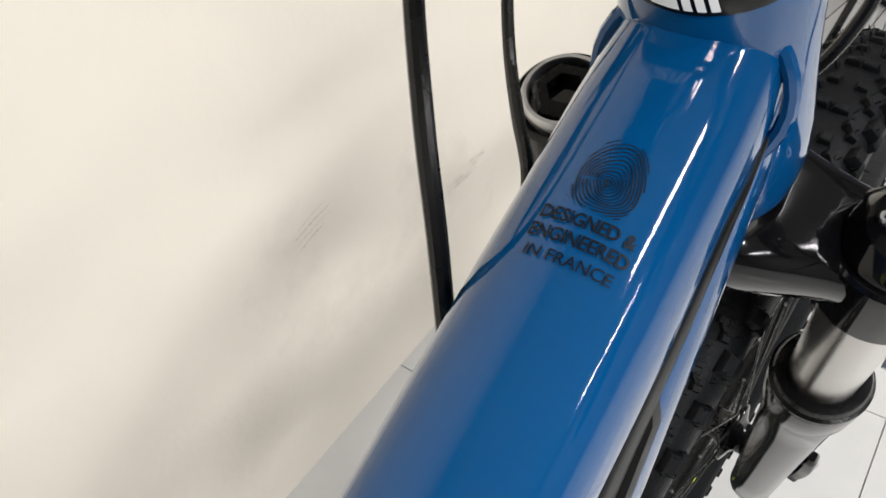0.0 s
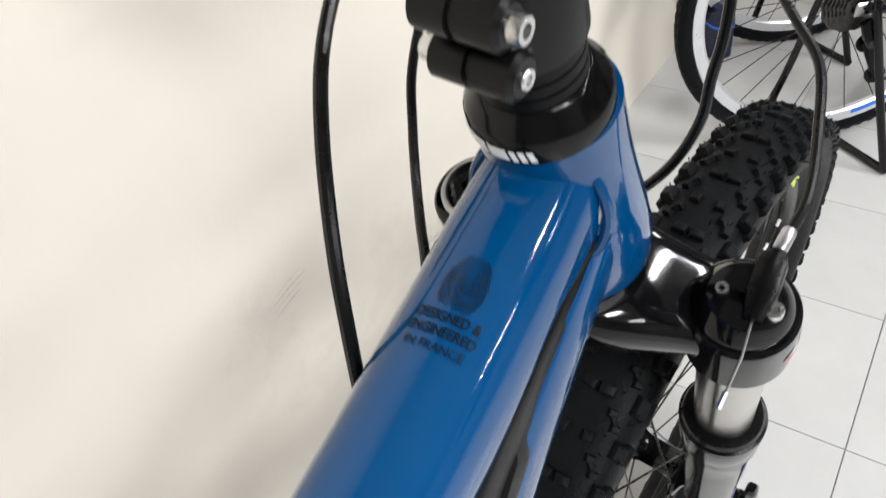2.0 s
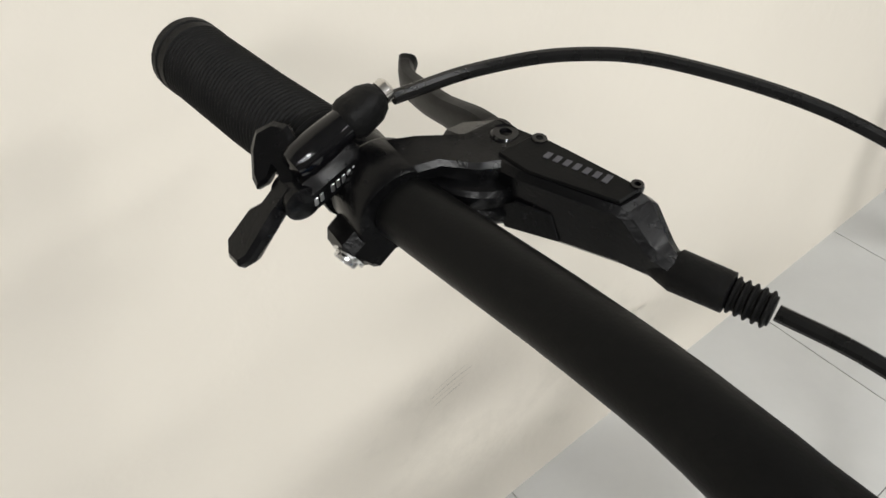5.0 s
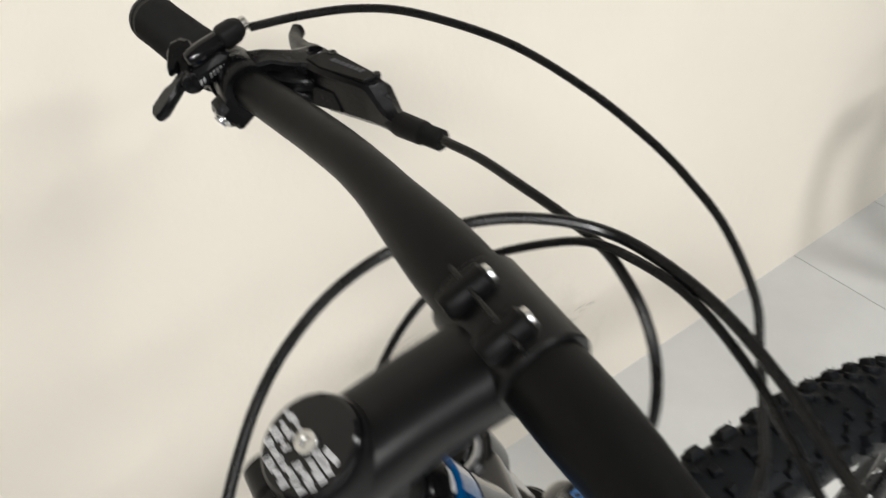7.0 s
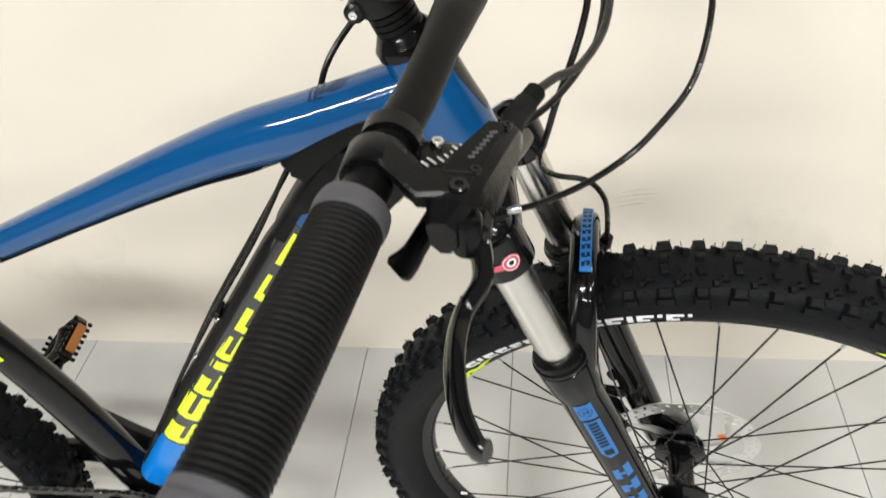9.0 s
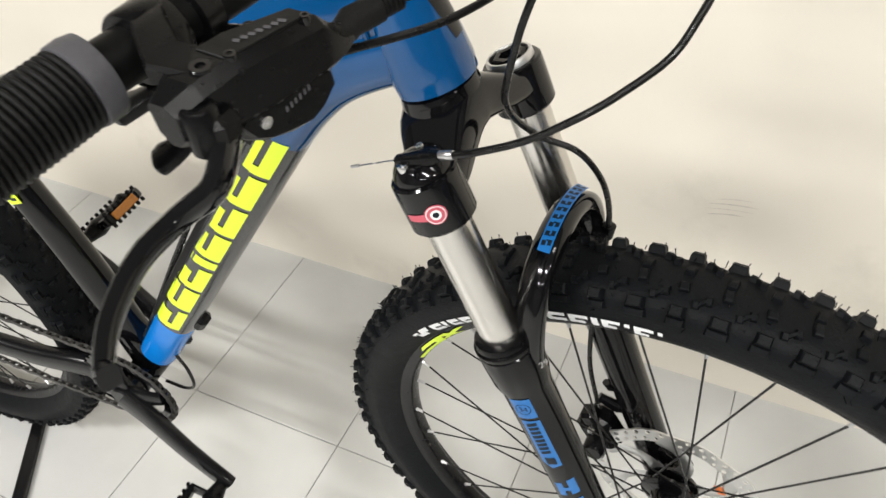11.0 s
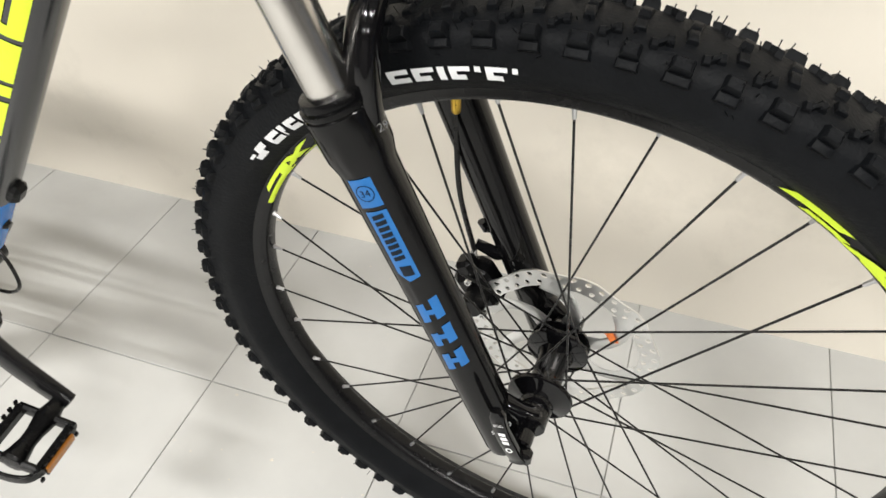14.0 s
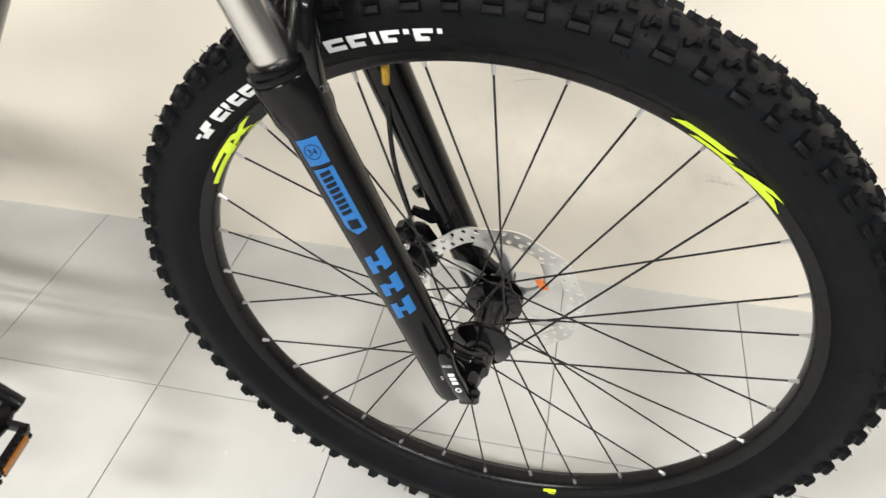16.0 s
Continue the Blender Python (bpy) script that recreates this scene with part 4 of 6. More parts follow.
def words(text, size, name, place, mat, parent, m, label="", bold=0.0):
    """Lettering in the built-in font, its points set on a surface by place(u, v)."""
    cu = bpy.data.curves.new(name, "FONT")
    cu.body, cu.size, cu.align_x = text, size, "CENTER"
    cu.offset = bold
    cu.resolution_u = 3
    tmp = bpy.data.objects.new(name, cu)
    scene.collection.objects.link(tmp)
    bpy.context.view_layer.update()
    me = bpy.data.meshes.new_from_object(tmp.evaluated_get(bpy.context.evaluated_depsgraph_get()))
    bpy.data.objects.remove(tmp)
    bm = bmesh.new()
    bm.from_mesh(me)
    bmesh.ops.triangulate(bm, faces=bm.faces)
    for _ in range(2):
        long = [e for e in bm.edges if e.calc_length() > size * 0.3]
        if long:
            bmesh.ops.subdivide_edges(bm, edges=long, cuts=1)
            bmesh.ops.triangulate(bm, faces=bm.faces)
    for v in bm.verts:
        v.co = m @ place(v.co.x, v.co.y)
    bm.to_mesh(me)
    bm.free()
    me.materials.append(mat)
    ob = new(name, me)
    ob.parent = parent
    if label:
        tagged(ob, label)
    return ob


for line, dx, size, wide, bold in (("DESIGNED &", 0.0, 0.0045, 0.84, 0.00010), ("ENGINEERED", -0.0047, 0.0045, 0.84, 0.00010), ("IN FRANCE", -0.0095, 0.0040, 0.98, 0.00003)):
    words(line, size, "lettering", lambda u, v, dx=dx, wide=wide: tt_top(-0.3385 + dx + v, -0.0012 - u * wide), DECDARK, bike, FRAME, "small black capitals printed on the blue tube", bold)
# fingerprint: whorls round a low core, trimmed to a rounded outline
for k in range(21):
    r = 0.0006 + 0.00074 * k
    g = Geo()
    run = []
    for i in range(73):
        a = 2 * math.pi * i / 72
        x = 0.0085 * 0 - 0.0012 + r * (1.12 + 0.12 * math.sin(a)) * math.sin(a) + 0.0004 * math.sin(2.3 * a + 0.4 * k)
        y = r * 0.95 * math.cos(a) + 0.0003 * math.sin(3 * a)
        inside = x > -0.0082 + 0.1 * y and abs(x / 0.0098) ** 2.6 + abs(y / (0.0074 - 0.10 * max(0.0, x))) ** 2.6 < 1
        run.append((x, y) if inside else None)
    v, f = [], []
    for p, q in zip(run, run[1:]):
        if p and q:
            n = Vector((q[1] - p[1], p[0] - q[0]))
            if n.length > 0:
                n = n.normalized() * (0.00013 if k % 3 else 0.00017)
                j = len(v)
                v += [tt_top(-0.3258 + w[0] + n.x * e, -0.0013 + w[1] + n.y * e) for w in (p, q) for e in (-1, 1)]
                f.append((j, j + 1, j + 3, j + 2))
    if f:
        part("print_line", g.add(v, f), DECDARK, bike, "", FRAME)


# -- bright blue strokes along the top of the fork arch
SIDE = (FWD * 0.4 + UP * 0.9).normalized()


def on_arch(w):
    rise = math.sin(w) ** 0.75
    return fk(LEG_F + 0.012 + 0.028 * rise, -0.066 * math.cos(w), 0.318 + 0.088 * rise)


def arch_top(u, v, lift=0.0131):
    """On the arch's upper face: u from the right leg to the left one, v across it."""
    t = (on_arch(u + 0.01) - on_arch(u)).normalized()
    n = (SIDE - t * SIDE.dot(t)).normalized()
    return on_arch(u) + n * lift + t.cross(n) * v


g = Geo()
print_quads(g, [bar_quad(math.pi * 0.345, math.pi * 0.675, -0.0048, 0.0048)], arch_top, 24, 2)
part("decal", g, DECBLUE, fork, "bright blue panel along the arch", STEER)
for k in range(10):
    g = Geo()
    u = math.pi * (0.362 + 0.0305 * k)
    print_quads(g, [bar_quad(u, u + 0.05, -0.0036, -0.0006, 0.006), bar_quad(u + 0.012, u + 0.066, 0.0008, 0.0036, 0.006), bar_quad(u + (0.004 if k % 2 else 0.05), u + (0.022 if k % 2 else 0.066), -0.0008, 0.001)], lambda a, b: arch_top(a, b, 0.0134), 2, 1)
    part("decal_stroke", g, DECDARK, fork, "", STEER)


# -- print and fittings on the fork
def leg_face(side, r, turn=0.0):
    """On a fork leg: u up the leg from the axle, v round it towards the front, zero facing outwards."""
    def at(u, v):
        a = v / r + turn
        c = fk(LEG_F, LEG_Y * side, u)
        return c + (Vector((0, side, 0)) * math.cos(a) + FWD * math.sin(a)) * (r + 0.0005)
    return at


def leg_print(r):
    """The slot of the upper print on the right leg."""
    def at(u, v):
        s = 0.199 + (u - 0.199) * 1.06
        skin = float(np.interp(s, (0.15, 0.25, 0.294, 0.306), (0.0198, 0.0208, 0.0215, 0.0245)))
        return leg_face(-1, skin + r - 0.0206, 0.2)(s, v)
    return at


leg = leg_print(0.0206)
g = Geo()
print_quads(g, [bar_quad(0.2655, 0.288, -0.0085, 0.0085)], leg, 2, 6)
part("decal", g, DECBLUE, fork, "bright blue square decal", STEER)
g = Geo()
print_quads(g, [bar_quad(0.207, 0.262, -0.0075, 0.0085), [(0.199, -0.001), (0.207, -0.0075), (0.207, 0.0085), (0.202, 0.0085)]], leg, 4, 6)
part("decal", g, DECBLUE, fork, "long bright blue decal", STEER)
for k in range(8):
    g = Geo()
    u = 0.2185 + 0.0052 * k
    print_quads(g, [bar_quad(u, u + 0.0036, -0.0042, 0.0048, 0.0016)], leg_print(0.0209), 1, 3)
    part("decal_stroke", g, DECDARK, fork, "", STEER)
g = Geo()
print_quads(g, [bar_quad(0.2045, 0.2135, -0.0035, 0.0055, 0.0)], leg_print(0.0209), 1, 3)
part("decal_stroke", g, DECDARK, fork, "", STEER)
words("34", 0.0075, "lettering", lambda u, v: leg_print(0.0209)(0.2745 + v, u), DECDARK, fork, STEER)
g = Geo()
v, f = [], []
for i in range(24):
    a = 2 * math.pi * i / 24
    for r in (0.0058, 0.0064):
        v.append(leg_print(0.0209)(0.277 + r * math.cos(a), r * math.sin(a)))
    f.append((2 * i, 2 * i + 1, (2 * i + 3) % 48, (2 * i + 2) % 48))
part("decal_ring", g.add(v, f), DECDARK, fork, "", STEER)
# three large blue shapes further down the leg
leg = leg_face(-1, 0.0197, 0.30)
for u0, u1, notch in ((0.154, 0.178, 0.005), (0.127, 0.149, 0.008), (0.099, 0.121, 0.004)):
    g = Geo()
    print_quads(g, [bar_quad(u0, u1 - notch, -0.0095, -0.0025, 0.002), bar_quad(u0 + 0.003, u1, 0.0025, 0.0100, 0.002), bar_quad(u0 + 0.009, u0 + 0.014, -0.0025, 0.0025)], leg, 3, 6)
    part("decal", g, DECBLUE, fork, "large bright blue block", STEER)
words("5 x 110", 0.0065, "lettering", lambda u, v: leg_face(-1, 0.0194, 0.75)(0.012 - 0.0 + v * 1.0, u), WHITE, fork, STEER, "small white lettering")
words("29", 0.0085, "lettering", lambda u, v: fk(-0.003, -0.068, 0.318) + UP * v + (FWD * 0.55 + Vector((0, 0.8, 0))) * u + (FWD * 0.8 - Vector((0, 0.6, 0))) * 0.0035, STEEL, fork, STEER, "small pale number")
# gold end of the left leg's bleed fitting and red seal on the right crown end
SOCK = leg_face(-1, 0.0242, 0.58)
g = Geo()
v = [SOCK(0.4855, 0.0)]
f = []
for i in range(28):
    a = 2 * math.pi * i / 28
    v.append(SOCK(0.4855 + 0.0076 * math.cos(a), 0.0076 * math.sin(a)))
    f.append((0, 1 + i, 1 + (i + 1) % 28))
part("seal", g.add(v, f), RED, fork, "round red and white sticker", STEER)
g = Geo()
print_quads(g, [[(0.4825, -0.021), (0.4875, -0.021), (0.488, -0.007), (0.482, -0.007)]], SOCK, 1, 5)
part("seal_tail", g, RED, fork, "red sticker tail", STEER)
for r0, r1, mat in ((0.0, 0.0022, DECDARK), (0.0022, 0.0038, WHITE), (0.0062, 0.0068, WHITE)):
    g = Geo()
    v, f = [], []
    for i in range(24):
        a = 2 * math.pi * i / 24
        for r in (r0, r1):
            v.append(leg_face(-1, 0.0245, 0.58)(0.4855 + r * math.cos(a), r * math.sin(a) * 0.99))
        f.append((2 * i, 2 * i + 1, (2 * i + 3) % 48, (2 * i + 2) % 48))
    part("seal_ring", g.add(v, f), mat, fork, "", STEER)
# left cap: a ring with a deep socket
g = Geo()
c = fk(LEG_F, LEG_Y, 0)
spin(g, [(0.0190, 0.5060), (0.0186, 0.5100), (0.0176, 0.5115), (0.0160, 0.5115), (0.0154, 0.5100), (0.0150, 0.502), (0.0002, 0.5015)], c, UP, 36)
part("top_cap", g, ALU, fork, "grey metal fork cap", STEER)
g = Geo()
spin(g, [(0.0150, 0.5018), (0.0150, 0.5100), (0.0125, 0.5118), (0.0080, 0.5118), (0.0076, 0.504), (0.0002, 0.5038)], c, UP, 6)
part("cap_socket", g, PLASTIC, fork, "black socket in the fork cap", STEER)
# right cap: the lockout drum with its cable clamp
c = fk(LEG_F, -LEG_Y, 0)
g = Geo()
spin(g, [(0.0205, 0.5050), (0.0204, 0.5090), (0.0196, 0.5105), (0.0180, 0.5140), (0.0150, 0.5175), (0.0095, 0.5188), (0.0002, 0.5190)], c, UP, 36)
part("lockout_drum", g, GLOSS, fork, "glossy black lockout drum", STEER)
g = Geo()
a0 = c + UP * 0.5195 + FWD * 0.017 + Vector((0, -0.004, 0))
a1 = c + UP * 0.5200 - FWD * 0.010 + Vector((0, -0.007, 0))
sweep(g, [a0 + FWD * 0.006, a0, (a0 + a1) / 2, a1], [0.0035, 0.0062, 0.0065, 0.004], [0.003, 0.0042, 0.0046, 0.003], n=12, power=3)
part("cable_clamp", g, PLASTIC, fork, "black cable clamp on the drum", STEER)
for d, r in ((Vector((0, 0.009, 0)), 0.003), (Vector((0, -0.0125, 0)), 0.0042)):
    bolt(fork, c + UP * 0.517 + d - FWD * 0.002, UP, r, 0.0035)
g = Geo()
sweep(g, [a1, a1 - FWD * 0.016 + Vector((0, -0.003, 0.0)), a1 - FWD * 0.038 + Vector((0, -0.004, -0.002))], 0.0006, n=6)
part("bare_cable", g, STEEL, fork, "bare steel cable end", STEER)
g = Geo()
sweep(g, [a1 - FWD * 0.031 + Vector((0, -0.0037, -0.0012)), a1 - FWD * 0.038 + Vector((0, -0.004, -0.002))], 0.0012, n=8)
part("cable_crimp", g, ALU, fork, "", STEER)
g = Geo()
spin(g, [(0.0027, -0.006), (0.0032, -0.005), (0.0032, 0.004), (0.0027, 0.005)], a0 + FWD * 0.012 + UP * 0.001, FWD, 12)
part("cable_ferrule", g, ALU, fork, "", STEER)
# hose guide on the arch, gold fitting on the left leg
g = Geo()
spin(g, [(0.003, -0.007), (0.0058, -0.006), (0.0058, 0.006), (0.003, 0.007)], (-0.117, 0.058, 0.325), (0.1, 0.1, 1), 14)
block(g, (-0.122, 0.055, 0.322), (0.014, 0.012, 0.010), None, 0.002)
part("hose_guide", g, PLASTIC, fork, "", STEER)
g = Geo()
spin(g, [(0.0028, 0.0), (0.0042, 0.002), (0.0042, 0.018), (0.0028, 0.021)], (-0.1165, 0.049, 0.228), (-0.05, 0.02, 1), 12)
part("hose_fitting", g, BRASS, fork, "gold coloured hose fitting", STEER)

# dropouts and the axle with its lever
for side in (-1, 1):
    g = Geo()
    sweep(g, [fk(LEG_F + 0.004, 0.064 * side, 0.030), fk(-0.012, 0.060 * side, 0.010), fk(0.0, 0.058 * side, 0.0), fk(0.004, 0.058 * side, -0.008)], [0.010, 0.009, 0.008, 0.006], [0.013, 0.015, 0.017, 0.012], n=16, power=3)
    spin(g, [(0.0135, -0.009), (0.015, -0.007), (0.015, 0.007), (0.0135, 0.009)], (0.0, 0.058 * side, 0.0), (0, 1, 0), 28)
    part("dropout", g, GLOSS, fork, "", STEER)
g = Geo()
spin(g, [(0.0075, -0.088), (0.009, -0.086), (0.009, -0.074), (0.0075, -0.070), (0.0075, 0.070), (0.0095, 0.071), (0.0095, 0.075), (0.006, 0.076)], (0, 0, 0), (0, 1, 0), 24)
part("axle", g, GLOSS, fork, "", STEER)
g = Geo()
sweep(g, smooth_path([(-0.021, -0.097, 0.060), (-0.014, -0.099, 0.036), (-0.005, -0.098, 0.012), (0.001, -0.094, -0.008)], 5), [0.0035] + [0.0052] * 14 + [0.006], [0.0045] + [0.0066] * 14 + [0.008], n=14, power=3.5)
block(g, (0.004, -0.091, -0.006), (0.017, 0.012, 0.016), None, 0.003)
axle_lever = part("axle_lever", g, GLOSS, fork, "black quick-release axle lever with white print", STEER)


def lever_face(u, v):
    return Vector((-0.0185 + 0.34 * (0.056 - u) + v * 0.9, -0.1048 + 0.02 * (0.056 - u), u + v * 0.35))


words("CLOSE", 0.0045, "lettering", lambda u, v: lever_face(0.0485 + v, -u * 0.7), WHITE, fork, STEER)
for k in range(3):
    g = Geo()
    u = 0.025 + 0.0056 * k
    print_quads(g, [bar_quad(u, u + 0.0042, -0.0032, 0.0032)], lever_face, 1, 1)
    part("lever_mark", g, WHITE, fork, "white print on the axle lever", STEER)
g = Geo()
v, f = [], []
for i in range(20):
    a = 2 * math.pi * i / 20
    for r in (0.0018, 0.0033):
        v.append(lever_face(0.017 + r * math.cos(a), r * math.sin(a)))
    f.append((2 * i, 2 * i + 1, (2 * i + 3) % 40, (2 * i + 2) % 40))
part("lever_mark", g.add(v, f), WHITE, fork, "", STEER)

# caliper on the left leg
g = Geo()
block(g, (-0.088, 0.047, 0.036), (0.040, 0.034, 0.052), ((0.85, 0, 0.53), (0, 1, 0), (-0.53, 0, 0.85)), 0.009)
block(g, (-0.100, 0.040, 0.062), (0.018, 0.020, 0.020), ((0.85, 0, 0.53), (0, 1, 0), (-0.53, 0, 0.85)), 0.004)
spin(g, [(0.010, -0.022), (0.012, -0.018), (0.012, 0.0), (0.009, 0.002)], (-0.086, 0.034, 0.034), (0, 1, 0), 20)
caliper = part("brake_caliper", g, PLASTIC, fork, "black disc brake caliper", STEER)
for p in ((-0.094, 0.028, 0.056), (-0.078, 0.028, 0.014)):
    bolt(fork, p, (0, -1, 0), 0.0035, 0.005)
g = Geo()
sweep(g, [(-0.076, 0.066, 0.115), (-0.080, 0.060, 0.100), (-0.090, 0.058, 0.098), (-0.094, 0.056, 0.108)], [0.006, 0.005, 0.004, 0.004], n=10)
sweep(g, [(-0.060, 0.066, 0.075), (-0.078, 0.056, 0.072), (-0.098, 0.054, 0.080)], [0.010, 0.007, 0.005], n=10)
part("caliper_mount", g, GLOSS, fork, "", STEER)
g = Geo()
sweep(g, [(-0.098, 0.050, 0.075), (-0.097, 0.048, 0.062)], [0.0032, 0.0040], n=10)
part("hose_nut", g, STEEL, fork, "", STEER)


# -- disc rotor
def rotor(place, parent, spin_by=0.0):
    y0, y1 = 0.0362, 0.0380
    cells, corner = 40, [(1, 0.5), (1, 1), (0.5, 1), (0, 1), (0, 0.5), (0, 0), (0.5, 0), (1, 0)]
    g = Geo()
    def skin(u, q, y):
        a = 2 * math.pi * u / cells + spin_by
        beat = math.sin(a * 10)
        wave = 0.0020 * (1 if beat > 0.3 else -0.5 if beat < -0.3 else 0.25)
        r = 0.0735 + (0.0178 + wave * 0.6) * q + wave * 0.4
        return (r * math.cos(a), y, r * math.sin(a))
    for i in range(cells):
        for row in range(2):
            shift = 0.5 * row
            v, f = [], []
            for y in (y0, y1):
                for k in range(8):
                    cu, cq = corner[k]
                    v.append(skin(i + shift + cu, (row + cq) / 2, y))
                for k in range(8):
                    w = math.pi / 4 * k
                    v.append(skin(i + shift + 0.5 + 0.215 * math.cos(w), (row + 0.5 + 0.30 * math.sin(w)) / 2, y))
            for k in range(8):
                m = (k + 1) % 8
                f += [(k, m, 8 + m, 8 + k), (16 + k, 24 + k, 24 + m, 16 + m), (8 + k, 8 + m, 24 + m, 24 + k)]
            rim = (1, 2, 3) if row else (5, 6, 7)
            f += [(rim[0], rim[1], 16 + rim[1], 16 + rim[0]), (rim[1], rim[2], 16 + rim[2], 16 + rim[1])]
            g.add(v, f)
    ring = part("rotor_ring", g, ROTOR, parent, "bright drilled steel brake rotor", place, sharp=20)
    bm = bmesh.new()
    bm.from_mesh(ring.data)
    bmesh.ops.remove_doubles(bm, verts=bm.verts, dist=0.00002)
    bm.to_mesh(ring.data)
    bm.free()
    for i in range(6):
        a = 2 * math.pi * i / 6 + spin_by
        b = a + 0.55
        g = Geo()
        pts = [(0.024 * math.cos(a), 0.0371, 0.024 * math.sin(a)), (0.045 * math.cos(a + 0.05), 0.0371, 0.045 * math.sin(a + 0.05)), (0.064 * math.cos(a + 0.28), 0.0371, 0.064 * math.sin(a + 0.28)), (0.078 * math.cos(b), 0.0371, 0.078 * math.sin(b))]
        sweep(g, smooth_path(pts, 5), [0.0009] * 16, [0.0100, 0.0094, 0.0086, 0.0080, 0.0075, 0.0072, 0.0070, 0.0069, 0.0068, 0.0068, 0.0070, 0.0074, 0.0080, 0.0088, 0.0098, 0.0110], n=8, power=4)
        part("rotor_arm", g, ROTOR, parent, "", place)
        bolt(parent, (0.0225 * math.cos(a), 0.0375, 0.0225 * math.sin(a)), (0, -1, 0), 0.003, 0.0035, place, HOSE)
    g = Geo()
    spin(g, [(0.018, 0.033), (0.0285, 0.0335), (0.0290, 0.0345), (0.027, 0.0392), (0.018, 0.0395)], (0, 0, 0), (0, 1, 0), 36)
    part("rotor_carrier", g, GLOSS, parent, "", place)


rot_parent = new("disc_rotor")
rot_parent.parent = bike
tagged(rot_parent, "drilled steel disc brake rotor on the front hub")
rotor(STEER, rot_parent, 0.3)
g = Geo()
v = []
for a, r in ((0.72, 0.050), (0.42, 0.050), (0.42, 0.058), (0.72, 0.058)):
    v.append((r * math.cos(a), 0.0350, r * math.sin(a)))
part("sticker", g.add(v, [(0, 1, 2, 3)]), ORANGE, rot_parent, "orange warning sticker", STEER)


# -- print on tyre and rim of the front wheel (angles in degrees round the wheel, radius from the axle)
def side_face(y):
    def at(u, v):
        a = radians(u)
        return Vector((v * math.cos(a), y(v), v * math.sin(a)))
    return at


def wall_y(r):
    c = abs(r - 0.3375) / 0.0288
    e = 3.0 if r > 0.3375 else 2.0
    return -0.0316 * max(0.02, 1 - min(0.99, c ** e)) ** (1 / e) - 0.0006


tyre_print = side_face(wall_y)
# eight white block shapes, a figure-like blot before the first word, and the second word
for k, (u0, u1) in enumerate((a - 6.0, b - 6.0) for a, b in ((144.2, 141.4), (140.9, 139.9), (139.3, 137.0), (136.4, 134.0), (133.4, 131.2), (130.7, 128.9), (128.4, 127.5), (127.0, 124.8))):
    g = Geo()
    q = [bar_quad(u0, u1, 0.3280, 0.3325), bar_quad(u0, u1 + (0.7 if k % 3 == 1 else 0.0), 0.3215, 0.3258), bar_quad(u0, u0 - 0.8, 0.3258, 0.3280)]
    print_quads(g, q, tyre_print, 2, 2)
    part("tyre_mark", g, WHITE, front_wheel, "white block print on the tyre wall", Matrix.Rotation(radians(-65.25), 4, (0, 1, 0)))
g = Geo()
print_quads(g, [bar_quad(143.2, 140.6, 0.3220, 0.3268, 0), bar_quad(142.0, 139.6, 0.3268, 0.3325, -0.4), bar_quad(144.0, 142.6, 0.3278, 0.3305, 0)], tyre_print, 2, 2)
part("tyre_mark", g, WHITE, front_wheel, "white blot beside the print", Matrix.Rotation(radians(-65.25), 4, (0, 1, 0)))
for k, (u0, u1) in enumerate((97.4 + (a - 98.3) * 0.9, 97.4 + (b - 98.3) * 0.9) for a, b in ((116.2, 113.0), (112.4, 109.3), (108.8, 107.8), (107.2, 104.4), (103.8, 103.0), (102.4, 99.6), (99.0, 98.3))):
    g = Geo()
    if k in (2, 4, 6):
        q = [bar_quad(u0, u1, 0.3280 if k == 2 else 0.3345, 0.3385)]
    else:
        q = [bar_quad(u0, u1, 0.3350, 0.3385), bar_quad(u0, u1 + (0.6 if k % 2 else 0.0), 0.3280, 0.3322), bar_quad(u0, u0 - 0.9, 0.3322, 0.3350)]
    print_quads(g, q, tyre_print, 2, 2)
    part("tyre_mark", g, WHITE, front_wheel, "white block print on the tyre wall", Matrix.Rotation(radians(-65.25), 4, (0, 1, 0)))
rim_print = side_face(lambda r: -float(np.interp(r, (0.2985, 0.3005, 0.305, 0.3115, 0.314), (0.0062, 0.0102, 0.013, 0.0137, 0.0156))) - 0.0005)
for quads in ([bar_quad(155.5, 145.5, 0.2995, 0.3030), bar_quad(152.5, 146.0, 0.3055, 0.3090, -1.0), bar_quad(147.0, 144.0, 0.3000, 0.3090, -1.0)],
              [[(146.5, 0.2992), (143.5, 0.2992), (135.5, 0.3092), (138.5, 0.3092)], [(139.5, 0.2992), (135.8, 0.2992), (142.0, 0.3090), (144.5, 0.3090)]],
              [bar_quad(66.5, 57.5, 0.3072, 0.3115, -2.0), bar_quad(63.0, 56.0, 0.3025, 0.3058, -1.0)],
              [[(57.0, 0.3015), (54.0, 0.3015), (45.5, 0.3125), (48.5, 0.3125)], [(52.0, 0.3015), (44.0, 0.3035), (47.0, 0.3085), (54.0, 0.3060)]],
              [bar_quad(-73.0, -70.0, 0.302, 0.3052), bar_quad(-72.0, -70.4, 0.3062, 0.309)]):
    g = Geo()
    print_quads(g, quads, rim_print, 6, 3)
    part("rim_decal", g, NEON, front_wheel, "neon yellow slanted rim decal", Matrix.Rotation(radians(-65.25), 4, (0, 1, 0)))

